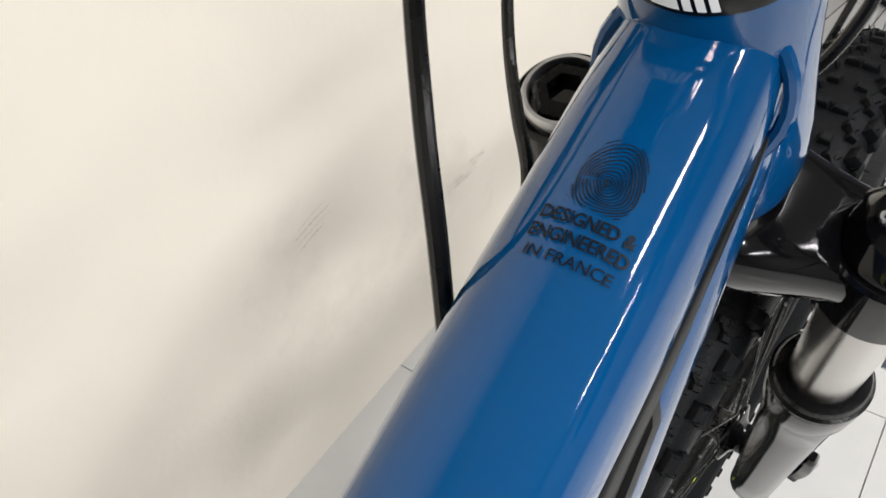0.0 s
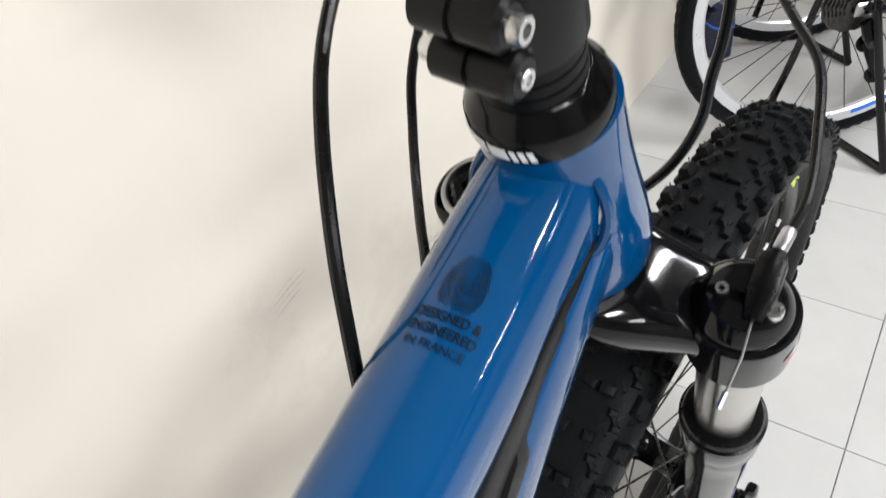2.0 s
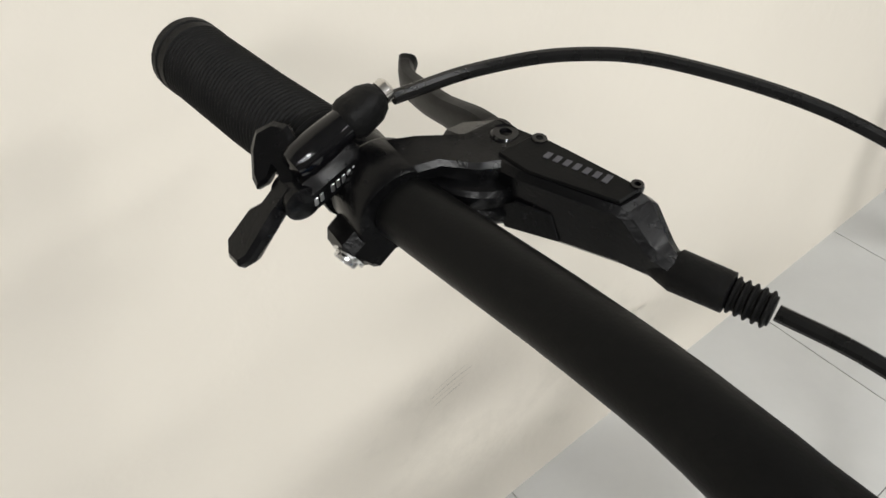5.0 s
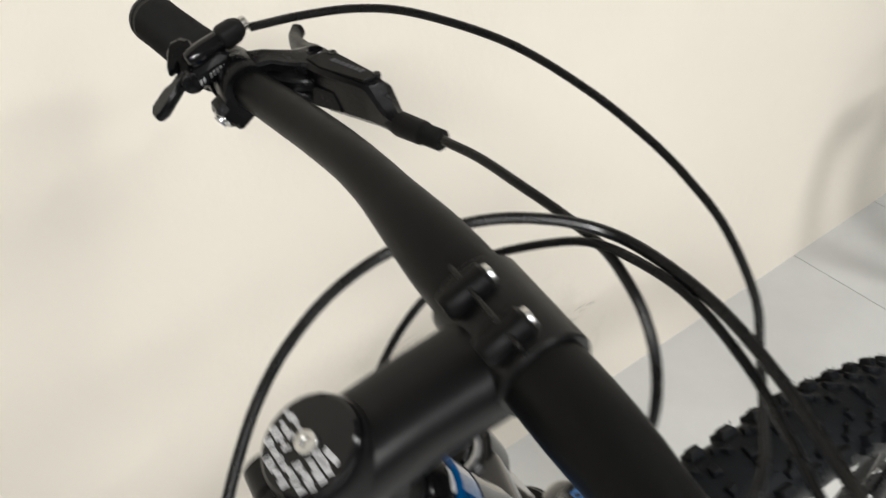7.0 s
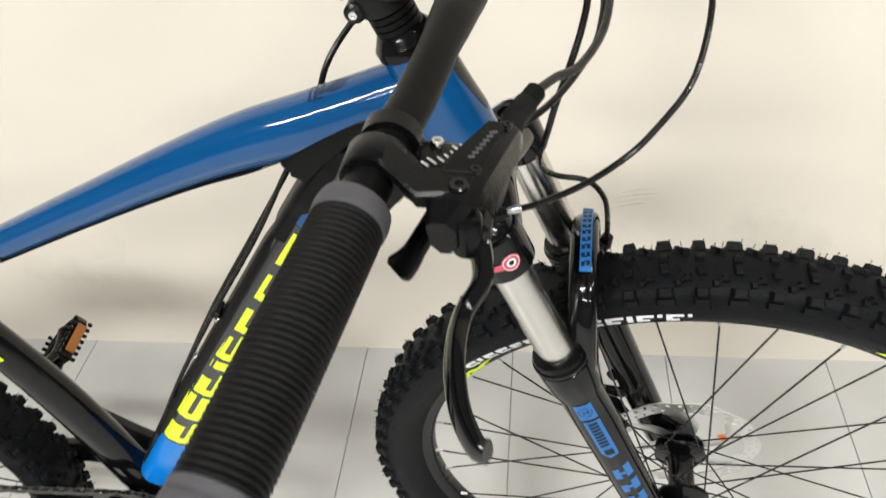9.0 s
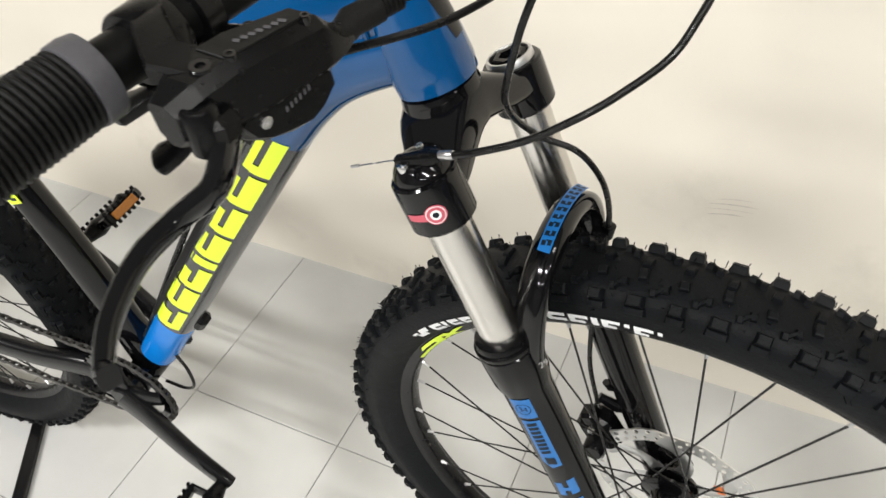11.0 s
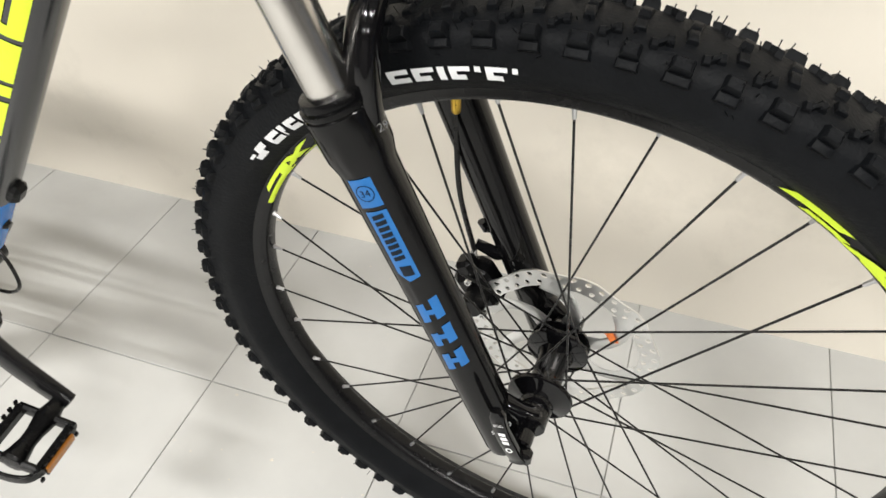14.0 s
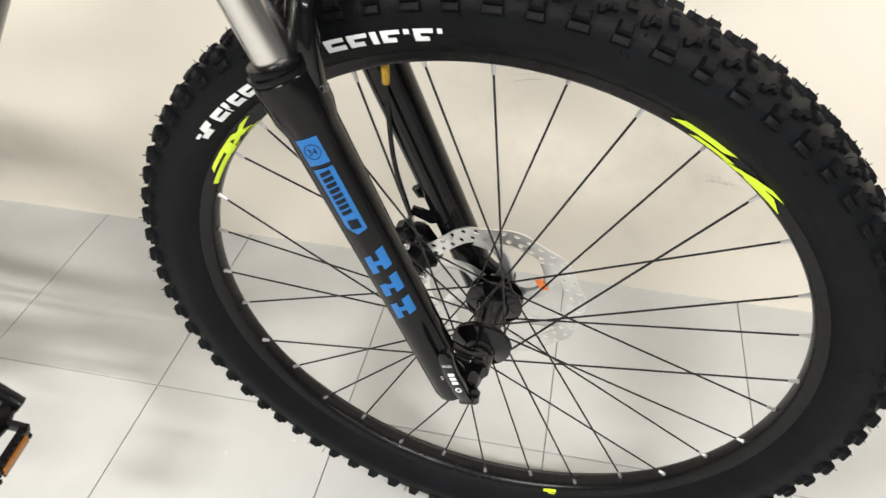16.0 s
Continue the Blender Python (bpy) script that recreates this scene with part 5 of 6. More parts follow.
# -- white print on headset, top cap and stem
for k, (a0, a1) in enumerate(((2.62, 2.70), (2.74, 2.82), (2.86, 2.94), (2.98, 3.26), (3.30, 3.58), (3.62, 3.92), (4.75, 5.15), (0.1, 0.5))):
    g = Geo()
    def cup(u, v):
        return fk(HEAD_F, 0, 0) + UP * v + (FWD * math.cos(u) + Vector((0, -1, 0)) * math.sin(u)) * (float(np.interp(v, (0.631, 0.637, 0.6395), (0.0240, 0.0240, 0.0225))) + 0.0004)
    lo, hi = (0.6322, 0.6372) if k < 6 else (0.633, 0.6375)
    print_quads(g, [bar_quad(a0, a1, lo, hi, 0.05)], cup, 4, 2)
    part("headset_mark", g, WHITE, headset, "white block print")
for ob in list(headset.children):
    ob.data.transform(STEER)
cap_c = fk(HEAD_F, 0, 0.7033)
ink = random.Random(23)
for r in range(5):
    y = 0.0150
    x = -0.0142 + 0.0034 * r
    while y > -0.0150:
        wide, gap = ink.uniform(0.0010, 0.0026), ink.uniform(0.0004, 0.0008)
        drift = -0.10 * y
        a, b = x + drift + ink.choice((0.0, 0.0, 0.0007)), x + drift + 0.0027 - ink.choice((0.0, 0.0, 0.0006))
        if math.hypot((a + b) / 2, y - wide / 2) < 0.0148 and math.hypot(b, y - wide / 2) > 0.0052 and not (x > 0.0 and y > 0.006):
            g = Geo().add([cap_c + FWD * q + Vector((0, w, 0)) for q, w in ((a, y), (a, y - wide), (b, y - wide - 0.0008), (b, y - 0.0008))], [(0, 1, 2, 3)])
            part("cap_print", g, CAPINK, stem, "pale slanted strokes on the top cap", STEER)
        y -= wide + gap
for q in ([(0.0030, -0.0065), (0.0048, -0.0055), (0.0062, -0.0120), (0.0044, -0.0130)], [(0.0000, -0.0075), (0.0018, -0.0065), (0.0024, -0.0120), (0.0006, -0.0128)]):
    g = Geo().add([cap_c + FWD * a + Vector((0, b, 0)) for a, b in q], [(0, 1, 2, 3)])
    part("cap_print", g, CAPINK, stem, "pale slanted strokes on the top cap", STEER)

# -- lockout remote on the left of the bar
remote = new("lockout_remote")
remote.parent = bike
tagged(remote, "black suspension lockout remote with two thumb levers")
rc = bar_at(0.2505)
g = Geo()
spin(g, [(0.0112, -0.006), (0.0145, -0.006), (0.0150, -0.005), (0.0150, 0.005), (0.0145, 0.006), (0.0112, 0.006)], rc, (0, 1, 0), 24)
part("clamp", g, PLASTIC, remote, "", STEER)
BARREL = Vector((0.945, 0.075, 0.318)).normalized()
b0 = Vector((-0.2600, 0.2452, 0.6388))
g = Geo()
sweep(g, [b0 + BARREL * d for d in (-0.0045, -0.003, 0.0, 0.008, 0.0175, 0.0185)], [0.0030, 0.0052, 0.0062, 0.0062, 0.0054, 0.0040], n=20)
part("barrel", g, GLOSS, remote, "glossy fluted barrel", STEER)
g = Geo()
sweep(g, [b0 + BARREL * d for d in (0.0168, 0.0180, 0.0200, 0.0270, 0.0305, 0.0315)], [0.0050, 0.0062, 0.0067, 0.0062, 0.0046, 0.0034], n=18, power=2.6)
part("boot", g, GRIP, remote, "black rubber cable boot", STEER)
g = Geo()
spin(g, [(0.0030, -0.002), (0.0039, -0.0012), (0.0039, 0.0012), (0.0030, 0.002)], b0 + BARREL * 0.0330, BARREL, 16)
part("cable_ferrule", g, CHROME, remote, "bright cable ferrule", STEER)
side_up = BARREL.cross(Vector((0, 1, 0))).normalized()
g = Geo()
block(g, b0 + BARREL * 0.0045 + side_up * -0.0085 + Vector((0, -0.0028, 0)), (0.0240, 0.0115, 0.0125), (BARREL, (0, 1, 0), side_up), 0.0032)
spin(g, [(0.0045, -0.006), (0.0060, -0.005), (0.0060, 0.005), (0.0045, 0.006)], b0 + BARREL * -0.0075 + side_up * -0.0075 + Vector((0, -0.002, 0)), (0, 1, 0), 24)
part("remote_body", g, PLASTIC, remote, "", STEER)
bolt(remote, b0 + BARREL * 0.008 + side_up * -0.0125 + Vector((0, -0.0085, 0)), (0, -1, 0), 0.0022, 0.0012, STEER, HOSE)
for k in range(9):
    g = Geo()
    c = b0 + BARREL * (-0.0040 + 0.00215 * k) + side_up * -0.0085 + Vector((0, -0.0087, 0))
    if k == 2:
        continue
    block(g, c, (0.0014, 0.0004, 0.0026), (BARREL, (0, 1, 0), side_up + BARREL * 0.35), 0.0001)
    part("mark", g, ALU, remote, "pale print", STEER)


def paddle(name, origin, along, across, outline, thick):
    """A thumb lever cut from a plate: outline in metres along and across."""
    u = Vector(along).normalized()
    v = (Vector(across) - u * u.dot(Vector(across))).normalized()
    n = u.cross(v)
    g = Geo()
    plate(g, outline, lambda a, b, w: Vector(origin) + u * a + v * b + n * (w - thick / 2), thick, thick * 0.28)
    return part(name, g, PLASTIC, remote, "black ridged thumb lever", STEER, sharp=30)


paddle("thumb_lever", (-0.2668, 0.2455, 0.6322), (0.0059, 0.0155, 0.013), (-0.0137, 0.0028, -0.007),
       [(-0.0010, -0.0050), (0.0120, -0.0066), (0.0175, -0.0050), (0.0195, -0.0008), (0.0180, 0.0052), (0.0130, 0.0078), (0.0040, 0.0090), (0.0005, 0.0082), (0.0015, 0.0048), (0.0050, 0.0020), (0.0028, -0.0004), (-0.0020, -0.0008)], 0.0062)
paddle("thumb_lever", (-0.2660, 0.2432, 0.6325), (-0.0203, 0.0006, -0.0185), (0, 1, 0),
       [(-0.0020, -0.0030), (0.0070, -0.0034), (0.0130, -0.0050), (0.0250, -0.0056), (0.0290, -0.0036), (0.0300, 0.0020), (0.0275, 0.0062), (0.0140, 0.0072), (0.0080, 0.0036), (-0.0020, 0.0030)], 0.0060)

# -- gear shifter under the right of the bar
shifter = new("gear_shifter")
shifter.parent = bike
tagged(shifter, "black trigger gear shifter with a striped window")
g = Geo()
sweep(g, smooth_path([(-0.2389, -0.1911, 0.6211), (-0.2229, -0.1871, 0.6151), (-0.2068, -0.1792, 0.6090), (-0.1966, -0.1654, 0.6050)], 4), [0.008, 0.012, 0.014, 0.016, 0.0165, 0.017, 0.017, 0.0165, 0.016, 0.014, 0.012, 0.009, 0.005], [0.006, 0.0085, 0.010, 0.0105, 0.011, 0.011, 0.011, 0.0105, 0.010, 0.009, 0.008, 0.006, 0.004], n=18, power=3.5)
spin(g, [(0.0112, -0.005), (0.0148, -0.005), (0.0148, 0.005), (0.0112, 0.005)], bar_at(-0.188), (0, 1, 0), 24)
part("shifter_body", g, PLASTIC, shifter, "", STEER)
for k in range(9):
    g = Geo()
    t = k / 8
    c = Vector((-0.2255, -0.1970, 0.6276)).lerp(Vector((-0.2037, -0.1693, 0.6195)), t)
    wide = 0.003 + 0.013 * t if t < 0.6 else 0.011 - 0.010 * (t - 0.6)
    block(g, c, (wide, 0.0013, 0.0006), ((0.8, -0.55, -0.1), (0.55, 0.8, -0.1), (0.1, 0, 1)), 0.0001)
    part("window_stripe", g, WHITE, shifter, "pale stripes of the shifter window", STEER)
g = Geo()
cover = [(0.2210, 0.6130), (0.2165, 0.6040), (0.2090, 0.5990), (0.1960, 0.5950), (0.1850, 0.5948), (0.1775, 0.5990), (0.1705, 0.6070), (0.1720, 0.6170), (0.2140, 0.6200)]
plate(g, cover, lambda u, v, w: Vector((-0.2060 + w - (u - 0.195) * 0.25, -u, v)), 0.0170, 0.003)
part("shifter_cover", g, PLASTIC, shifter, "smooth black shifter cover", STEER)
bolt(shifter, (-0.1925, -0.2085, 0.6090), (1, -0.2, 0), 0.0028, 0.0012)
for k in range(6):
    g = Geo()
    block(g, (-0.1868 + 0.00055 * k, -0.2010 + 0.0024 * k, 0.6120 + 0.0006 * k), (0.0004, 0.0012, 0.0026), None, 0.0001)
    part("mark", g, GRIPGREY, shifter, "pale print", STEER)
bolt(shifter, (-0.2193, -0.1777, 0.6265), (0.1, 0, 1), 0.0032, 0.002)
for pts in ([(-0.2150, -0.2070, 0.6091), (-0.2230, -0.2230, 0.6011), (-0.2270, -0.2300, 0.5976), (-0.2320, -0.2350, 0.5946)], [(-0.2370, -0.2010, 0.6151), (-0.2510, -0.2150, 0.6071), (-0.2630, -0.2230, 0.6011)]):
    g = Geo()
    line = smooth_path(pts, 4)
    k = np.linspace(0, 1, len(line))
    sweep(g, line, list(np.interp(k, (0, 0.4, 0.9, 1), (0.005, 0.0055, 0.0088, 0.006))), list(np.interp(k, (0, 1), (0.004, 0.0035))), n=12, side=(0.5, -0.4, 0), power=3)
    part("trigger", g, PLASTIC, shifter, "", STEER)

# -- cranks, chainring, pedals
crankset = new("crankset")
crankset.parent = bike
tagged(crankset, "black crankset with a toothed chainring")
ARM = radians(-39)      # the right arm points forwards and down
g = Geo()
teeth = 32
v, f = [], []
for i in range(teeth * 4):
    a = 2 * math.pi * i / (teeth * 4)
    r = 0.0655 + (0.0042 if i % 4 in (1, 2) else 0.0)
    for rr in (r, 0.052):
        for y in (-0.0475, -0.0445):
            v.append((BB.x + rr * math.cos(a), y, BB.z + rr * math.sin(a)))
n4 = teeth * 4
for i in range(n4):
    a, b = 4 * i, 4 * ((i + 1) % n4)
    f += [(a, b, b + 1, a + 1), (a + 2, a + 3, b + 3, b + 2), (a, a + 2, b + 2, b), (a + 1, b + 1, b + 3, a + 3)]
part("chainring", g.add(v, f), GLOSS, crankset, "black toothed chainring", FRAME)
g = Geo()
for k in range(4):
    a = ARM + radians(45 + 90 * k)
    sweep(g, [BB + Vector((0, -0.052, 0)), BB + Vector((0.035 * math.cos(a), -0.052, 0.035 * math.sin(a))), BB + Vector((0.056 * math.cos(a), -0.048, 0.056 * math.sin(a)))], [0.008, 0.0065, 0.005], [0.017, 0.0125, 0.0095], n=12, power=3)
spin(g, [(0.016, -0.064), (0.018, -0.062), (0.020, -0.046), (0.018, -0.036)], BB, (0, 1, 0), 28)
part("spider", g, STAY, crankset, "", FRAME)
ped = []
for side, sgn in ((-1, 1), (1, -1)):
    d = Vector((math.cos(ARM) * sgn, 0, math.sin(ARM) * sgn))
    g = Geo()
    line = smooth_path([BB + Vector((0, 0.058 * side, 0)), BB + d * 0.045 + Vector((0, 0.062 * side, 0)), BB + d * 0.11 + Vector((0, 0.070 * side, 0)), BB + d * 0.173 + Vector((0, 0.074 * side, 0)), BB + d * 0.184 + Vector((0, 0.0745 * side, 0))], 5)
    k = np.linspace(0, 1, len(line))
    sweep(g, line, list(np.interp(k, (0, 0.2, 0.8, 0.95, 1), (0.011, 0.0100, 0.0085, 0.0085, 0.005))), list(np.interp(k, (0, 0.15, 0.4, 0.8, 0.95, 1), (0.022, 0.0215, 0.0178, 0.0142, 0.0142, 0.009))), n=16, power=3)
    part("crank_arm", g, STAY, crankset, "satin black crank arm", FRAME)
    ped.append((BB + d * 0.173 + Vector((0, (0.092 if side < 0 else 0.102) * side, 0)), side))
for p, side in ped:
    pedal = new("pedal")
    pedal.parent = bike
    tagged(pedal, "black toothed cage pedal with amber reflectors")
    y0 = p.y
    tilt = radians(-12 if side < 0 else 38)
    ca, sa = math.cos(tilt), math.sin(tilt)
    def Q(a, y, h):
        return Vector((p.x + a * ca - h * sa, y0 + (y * side), p.z + a * sa + h * ca))
    ax = (Vector((ca, 0, sa)), Vector((0, 1, 0)), Vector((-sa, 0, ca)))
    g = Geo()
    spin(g, [(0.008, -0.012), (0.0115, 0.002), (0.0135, 0.010), (0.0125, 0.018), (0.0098, 0.032), (0.0095, 0.045), (0.0125, 0.060), (0.0150, 0.068), (0.0135, 0.072), (0.006, 0.073)], Q(0, 0, 0), (0, side, 0), 20)
    part("pedal_barrel", g, PLASTIC, pedal, "", FRAME)
    for a in (-1, 1):
        g = Geo()
        block(g, Q(0.0315 * a, 0.040, 0), (0.010, 0.064, 0.017), ax, 0.003)
        for k in range(7):
            for h in (-1, 1):
                block(g, Q(0.036 * a, 0.012 + 0.010 * k, 0.0105 * h), (0.0035, 0.0055, 0.006), ax, 0.001)
        part("cage_side", g, PLASTIC, pedal, "", FRAME)
        g = Geo()
        block(g, Q(0.0385 if a > 0 else -0.0352, 0.042, -0.001), (0.004, 0.046, 0.0125), ax, 0.0012)
        part("reflector", g, AMBER, pedal, "amber plastic reflector", FRAME)
    for y in (0.010, 0.069, 0.076):
        g = Geo()
        sweep(g, smooth_path([Q(-0.034, min(y, 0.070), 0), Q(-0.024, y + (0.006 if y > 0.07 else 0), 0), Q(0.0, y + (0.011 if y > 0.07 else 0), 0), Q(0.024, y + (0.006 if y > 0.07 else 0), 0), Q(0.034, min(y, 0.070), 0)], 4), 0.0025 if y > 0.07 else 0.0045, 0.0075, n=8, power=3)
        part("cage_end", g, PLASTIC, pedal, "", FRAME)

# chain: links along its top and bottom runs, joined
g = Geo()
def chain_run(a, b, n):
    a, b = Vector(a), Vector(b)
    d = (b - a).normalized()
    up = Vector((0, 1, 0)).cross(d)
    for k in range(n):
        c = a.lerp(b, (k + 0.5) / n)
        w = 0.0058 if k % 2 else 0.0042
        for s in (-1, 1):
            block(g, c + Vector((0, w / 2 * s, 0)), (0.0118, 0.0011, 0.0076), (d, (0, 1, 0), up), 0.0004)
        spin(g, [(0.0034, -0.003), (0.0034, 0.003)], a.lerp(b, k / n), (0, 1, 0), 8)
chain_run(BB + Vector((0.0, -0.046, 0.067)), REAR + Vector((0.02, -0.042, 0.040)), 34)
chain_run(BB + Vector((0.0, -0.046, -0.067)), REAR + Vector((0.05, -0.042, -0.095)), 31)
for k in range(12):
    a0, a1 = math.pi / 2 - math.pi * k / 12, math.pi / 2 - math.pi * (k + 1) / 12
    chain_run(BB + Vector((0.067 * math.cos(a0), -0.046, 0.067 * math.sin(a0))), BB + Vector((0.067 * math.cos(a1), -0.046, 0.067 * math.sin(a1))), 2)
tagged(part("chain", g, CHAIN, bike, "oiled steel chain", FRAME), kind="stuff")
# rear sprockets and derailleur
g = Geo()
for k in range(9):
    r = 0.058 - 0.0048 * k
    spin(g, [(r - 0.006, -0.0295 - 0.0038 * k), (r, -0.0300 - 0.0038 * k), (r, -0.0315 - 0.0038 * k), (r - 0.006, -0.0320 - 0.0038 * k)], REAR, (0, 1, 0), 40)
part("cassette", g, CHAIN, bike, "", FRAME)
g = Geo()
sweep(g, [REAR + Vector((0.0, -0.07, -0.02)), REAR + Vector((0.03, -0.066, -0.05)), REAR + Vector((0.05, -0.05, -0.095)), REAR + Vector((0.03, -0.05, -0.155))], [0.008, 0.010, 0.008, 0.006], n=12)
spin(g, [(0.016, -0.003), (0.018, 0.0), (0.016, 0.003)], REAR + Vector((0.05, -0.045, -0.09)), (0, 1, 0), 20)
spin(g, [(0.016, -0.003), (0.018, 0.0), (0.016, 0.003)], REAR + Vector((0.03, -0.045, -0.155)), (0, 1, 0), 20)
part("derailleur", g, PLASTIC, bike, "black rear derailleur", FRAME)
# neon marks on the seat tube and chain stay
for k in range(3):
    g = Geo()
    z = 0.235 + 0.022 * k
    x = float(np.interp(z, (0.10, 0.205, 0.312), (-0.706, -0.735, -0.775)))
    block(g, (x + 0.004, -0.0195, z), (0.020, 0.0012, 0.015), ((0.94, 0, 0.34), (0, 1, 0), (-0.34, 0, 0.94)), 0.0003)
    part("decal", g, NEON, bike, "neon yellow block print", FRAME)
    g = Geo()
    block(g, (x + 0.006, -0.0200, z), (0.010, 0.0012, 0.004), ((0.94, 0, 0.34), (0, 1, 0), (-0.34, 0, 0.94)), 0.0003)
    part("decal", g, GLOSS, bike, "", FRAME)
g = Geo()
block(g, (-0.903, 0.0405, -0.0405), (0.024, 0.0035, 0.011), ((1, 0, 0.03), (0, 0.8, 0.6), (-0.03, -0.6, 0.8)), 0.0008)
part("decal", g, NEON, bike, "small neon yellow print on the chain stay", FRAME)

# floor stand: a flat bar lying under the rear tyre
floor_stand = new("floor_stand")
tagged(floor_stand, "black flat steel bar of a bicycle floor stand", "bicycle stand")
STAND_END, STAND_FAR = Vector((-0.938, -0.231, 0.0062)), Vector((-1.066, -0.036, 0.0062))
along = (STAND_FAR - STAND_END).normalized()
across = Vector((0, 0, 1)).cross(along)
g = Geo()
block(g, (STAND_END + STAND_FAR) / 2, ((STAND_FAR - STAND_END).length - 0.02, 0.021, 0.012), (along, across, (0, 0, 1)), 0.002)
part("bar", g, STAY, floor_stand, "black painted bar")
g = Geo()
block(g, STAND_END + along * 0.012, (0.028, 0.0235, 0.0124), (along, across, (0, 0, 1)), 0.003)
part("end_cap", g, PLASTIC, floor_stand, "black plastic end cap")

# ---- bicycles on display behind ----
PALERIM = material("bright_silver_rim", (0.72, 0.73, 0.75), 0.3, metal=0.6, vary=0.05, scale=40)
RIMBLUE = material("bright_blue_rim_print", (0.03, 0.17, 0.75), 0.3, vary=0.05, scale=40)
NAVY = material("dark_navy_plastic", (0.006, 0.012, 0.05), 0.35, vary=0.1, scale=60)


def display_wheel(owner, x, r=0.35):
    """A road wheel with a pale rim, its hub at (x, 0, r)."""
    wheel = new("wheel")
    wheel.parent = owner
    wheel.location = (x, 0, r)
    tagged(wheel, "thin black tyre on a silver rim with blue marks")
    g = Geo()
    spin(g, [(r - 0.019 + 0.019 * math.cos(a), 0.0185 * math.sin(a)) for a in np.linspace(-2.3, 2.3, 15)], (0, 0, 0), (0, 1, 0), 72, caps=False, closed=True)
    tyre = part("tyre", g, RUBBER, wheel, "thin black tyre")
    g = Geo()
    for k in range(90):
        w = 2 * math.pi * k / 90
        out = Vector((math.cos(w), 0, math.sin(w)))
        for y in (-0.009, 0.0, 0.009):
            block(g, out * (r - 0.0015 - abs(y) * 0.25) + Vector((0, y, 0)), (0.013, 0.0055, 0.003), ((-out.z, 0, out.x), (0, 1, 0), out))
    tagged(part("tread", g, RUBBER, wheel, "low tread blocks"), kind="stuff")
    g = Geo()
    spin(g, [(r - 0.036, -0.0095), (r - 0.034, -0.0115), (r - 0.055, -0.0100), (r - 0.060, -0.005), (r - 0.060, 0.005), (r - 0.055, 0.0100), (r - 0.034, 0.0115), (r - 0.036, 0.0095)], (0, 0, 0), (0, 1, 0), 72, caps=False, closed=True)
    part("rim", g, PALERIM, wheel, "bright silver alloy rim")
    for k in range(2):
        a0 = radians(285 + 180 * k)
        for side in (-1, 1):
            v, f = [], []
            for i in range(13):
                a = a0 + radians(38) * i / 12
                for q, y in ((r - 0.0545, 0.0106), (r - 0.044, 0.0112)):
                    v.append((q * math.cos(a), y * side, q * math.sin(a)))
                if i:
                    f.append((2 * i - 2, 2 * i - 1, 2 * i + 1, 2 * i))
            part("rim_mark", Geo().add(v, f), RIMBLUE, wheel, "bright blue print")
    v, f = [], []
    for i in range(4):
        a = radians(146 + 4 * i / 3)
        v += [((r - 0.053) * math.cos(a), -0.0108, (r - 0.053) * math.sin(a)), ((r - 0.041) * math.cos(a), -0.0116, (r - 0.041) * math.sin(a))]
        if i:
            f.append((2 * i - 2, 2 * i - 1, 2 * i + 1, 2 * i))
    part("rim_mark", Geo().add(v, f), NEON, wheel, "small yellow sticker")
    g = Geo()
    spin(g, [(0.006, -0.062), (0.010, -0.055), (0.012, -0.03), (0.024, -0.026), (0.024, -0.022), (0.012, -0.015), (0.012, 0.02), (0.024, 0.026), (0.024, 0.03), (0.01, 0.036), (0.006, 0.062)], (0, 0, 0), (0, 1, 0), 24)
    part("hub", g, GLOSS, wheel)
    spoke = Geo()
    sweep(spoke, [(0, 0, 0), (0, 0, 1)], 0.0011, n=6)
    mesh = mesh_of("spoke", spoke, SPOKE)
    for k in range(28):
        a = 2 * math.pi * k / 28
        side = 1 if k % 2 else -1
        b = a + radians(58) * (1 if k % 4 < 2 else -1)
        p = Vector((0.0235 * math.cos(b), 0.025 * side, 0.0235 * math.sin(b)))
        q = Vector(((r - 0.059) * math.cos(a), 0.002 * side, (r - 0.059) * math.sin(a)))
        ob = new("spoke", mesh)
        ob.parent = wheel
        ob.matrix_basis = Matrix.Translation(p) @ (q - p).to_track_quat("Z", "Y").to_matrix().to_4x4() @ Matrix.Diagonal((1, 1, (q - p).length, 1))
    return wheel


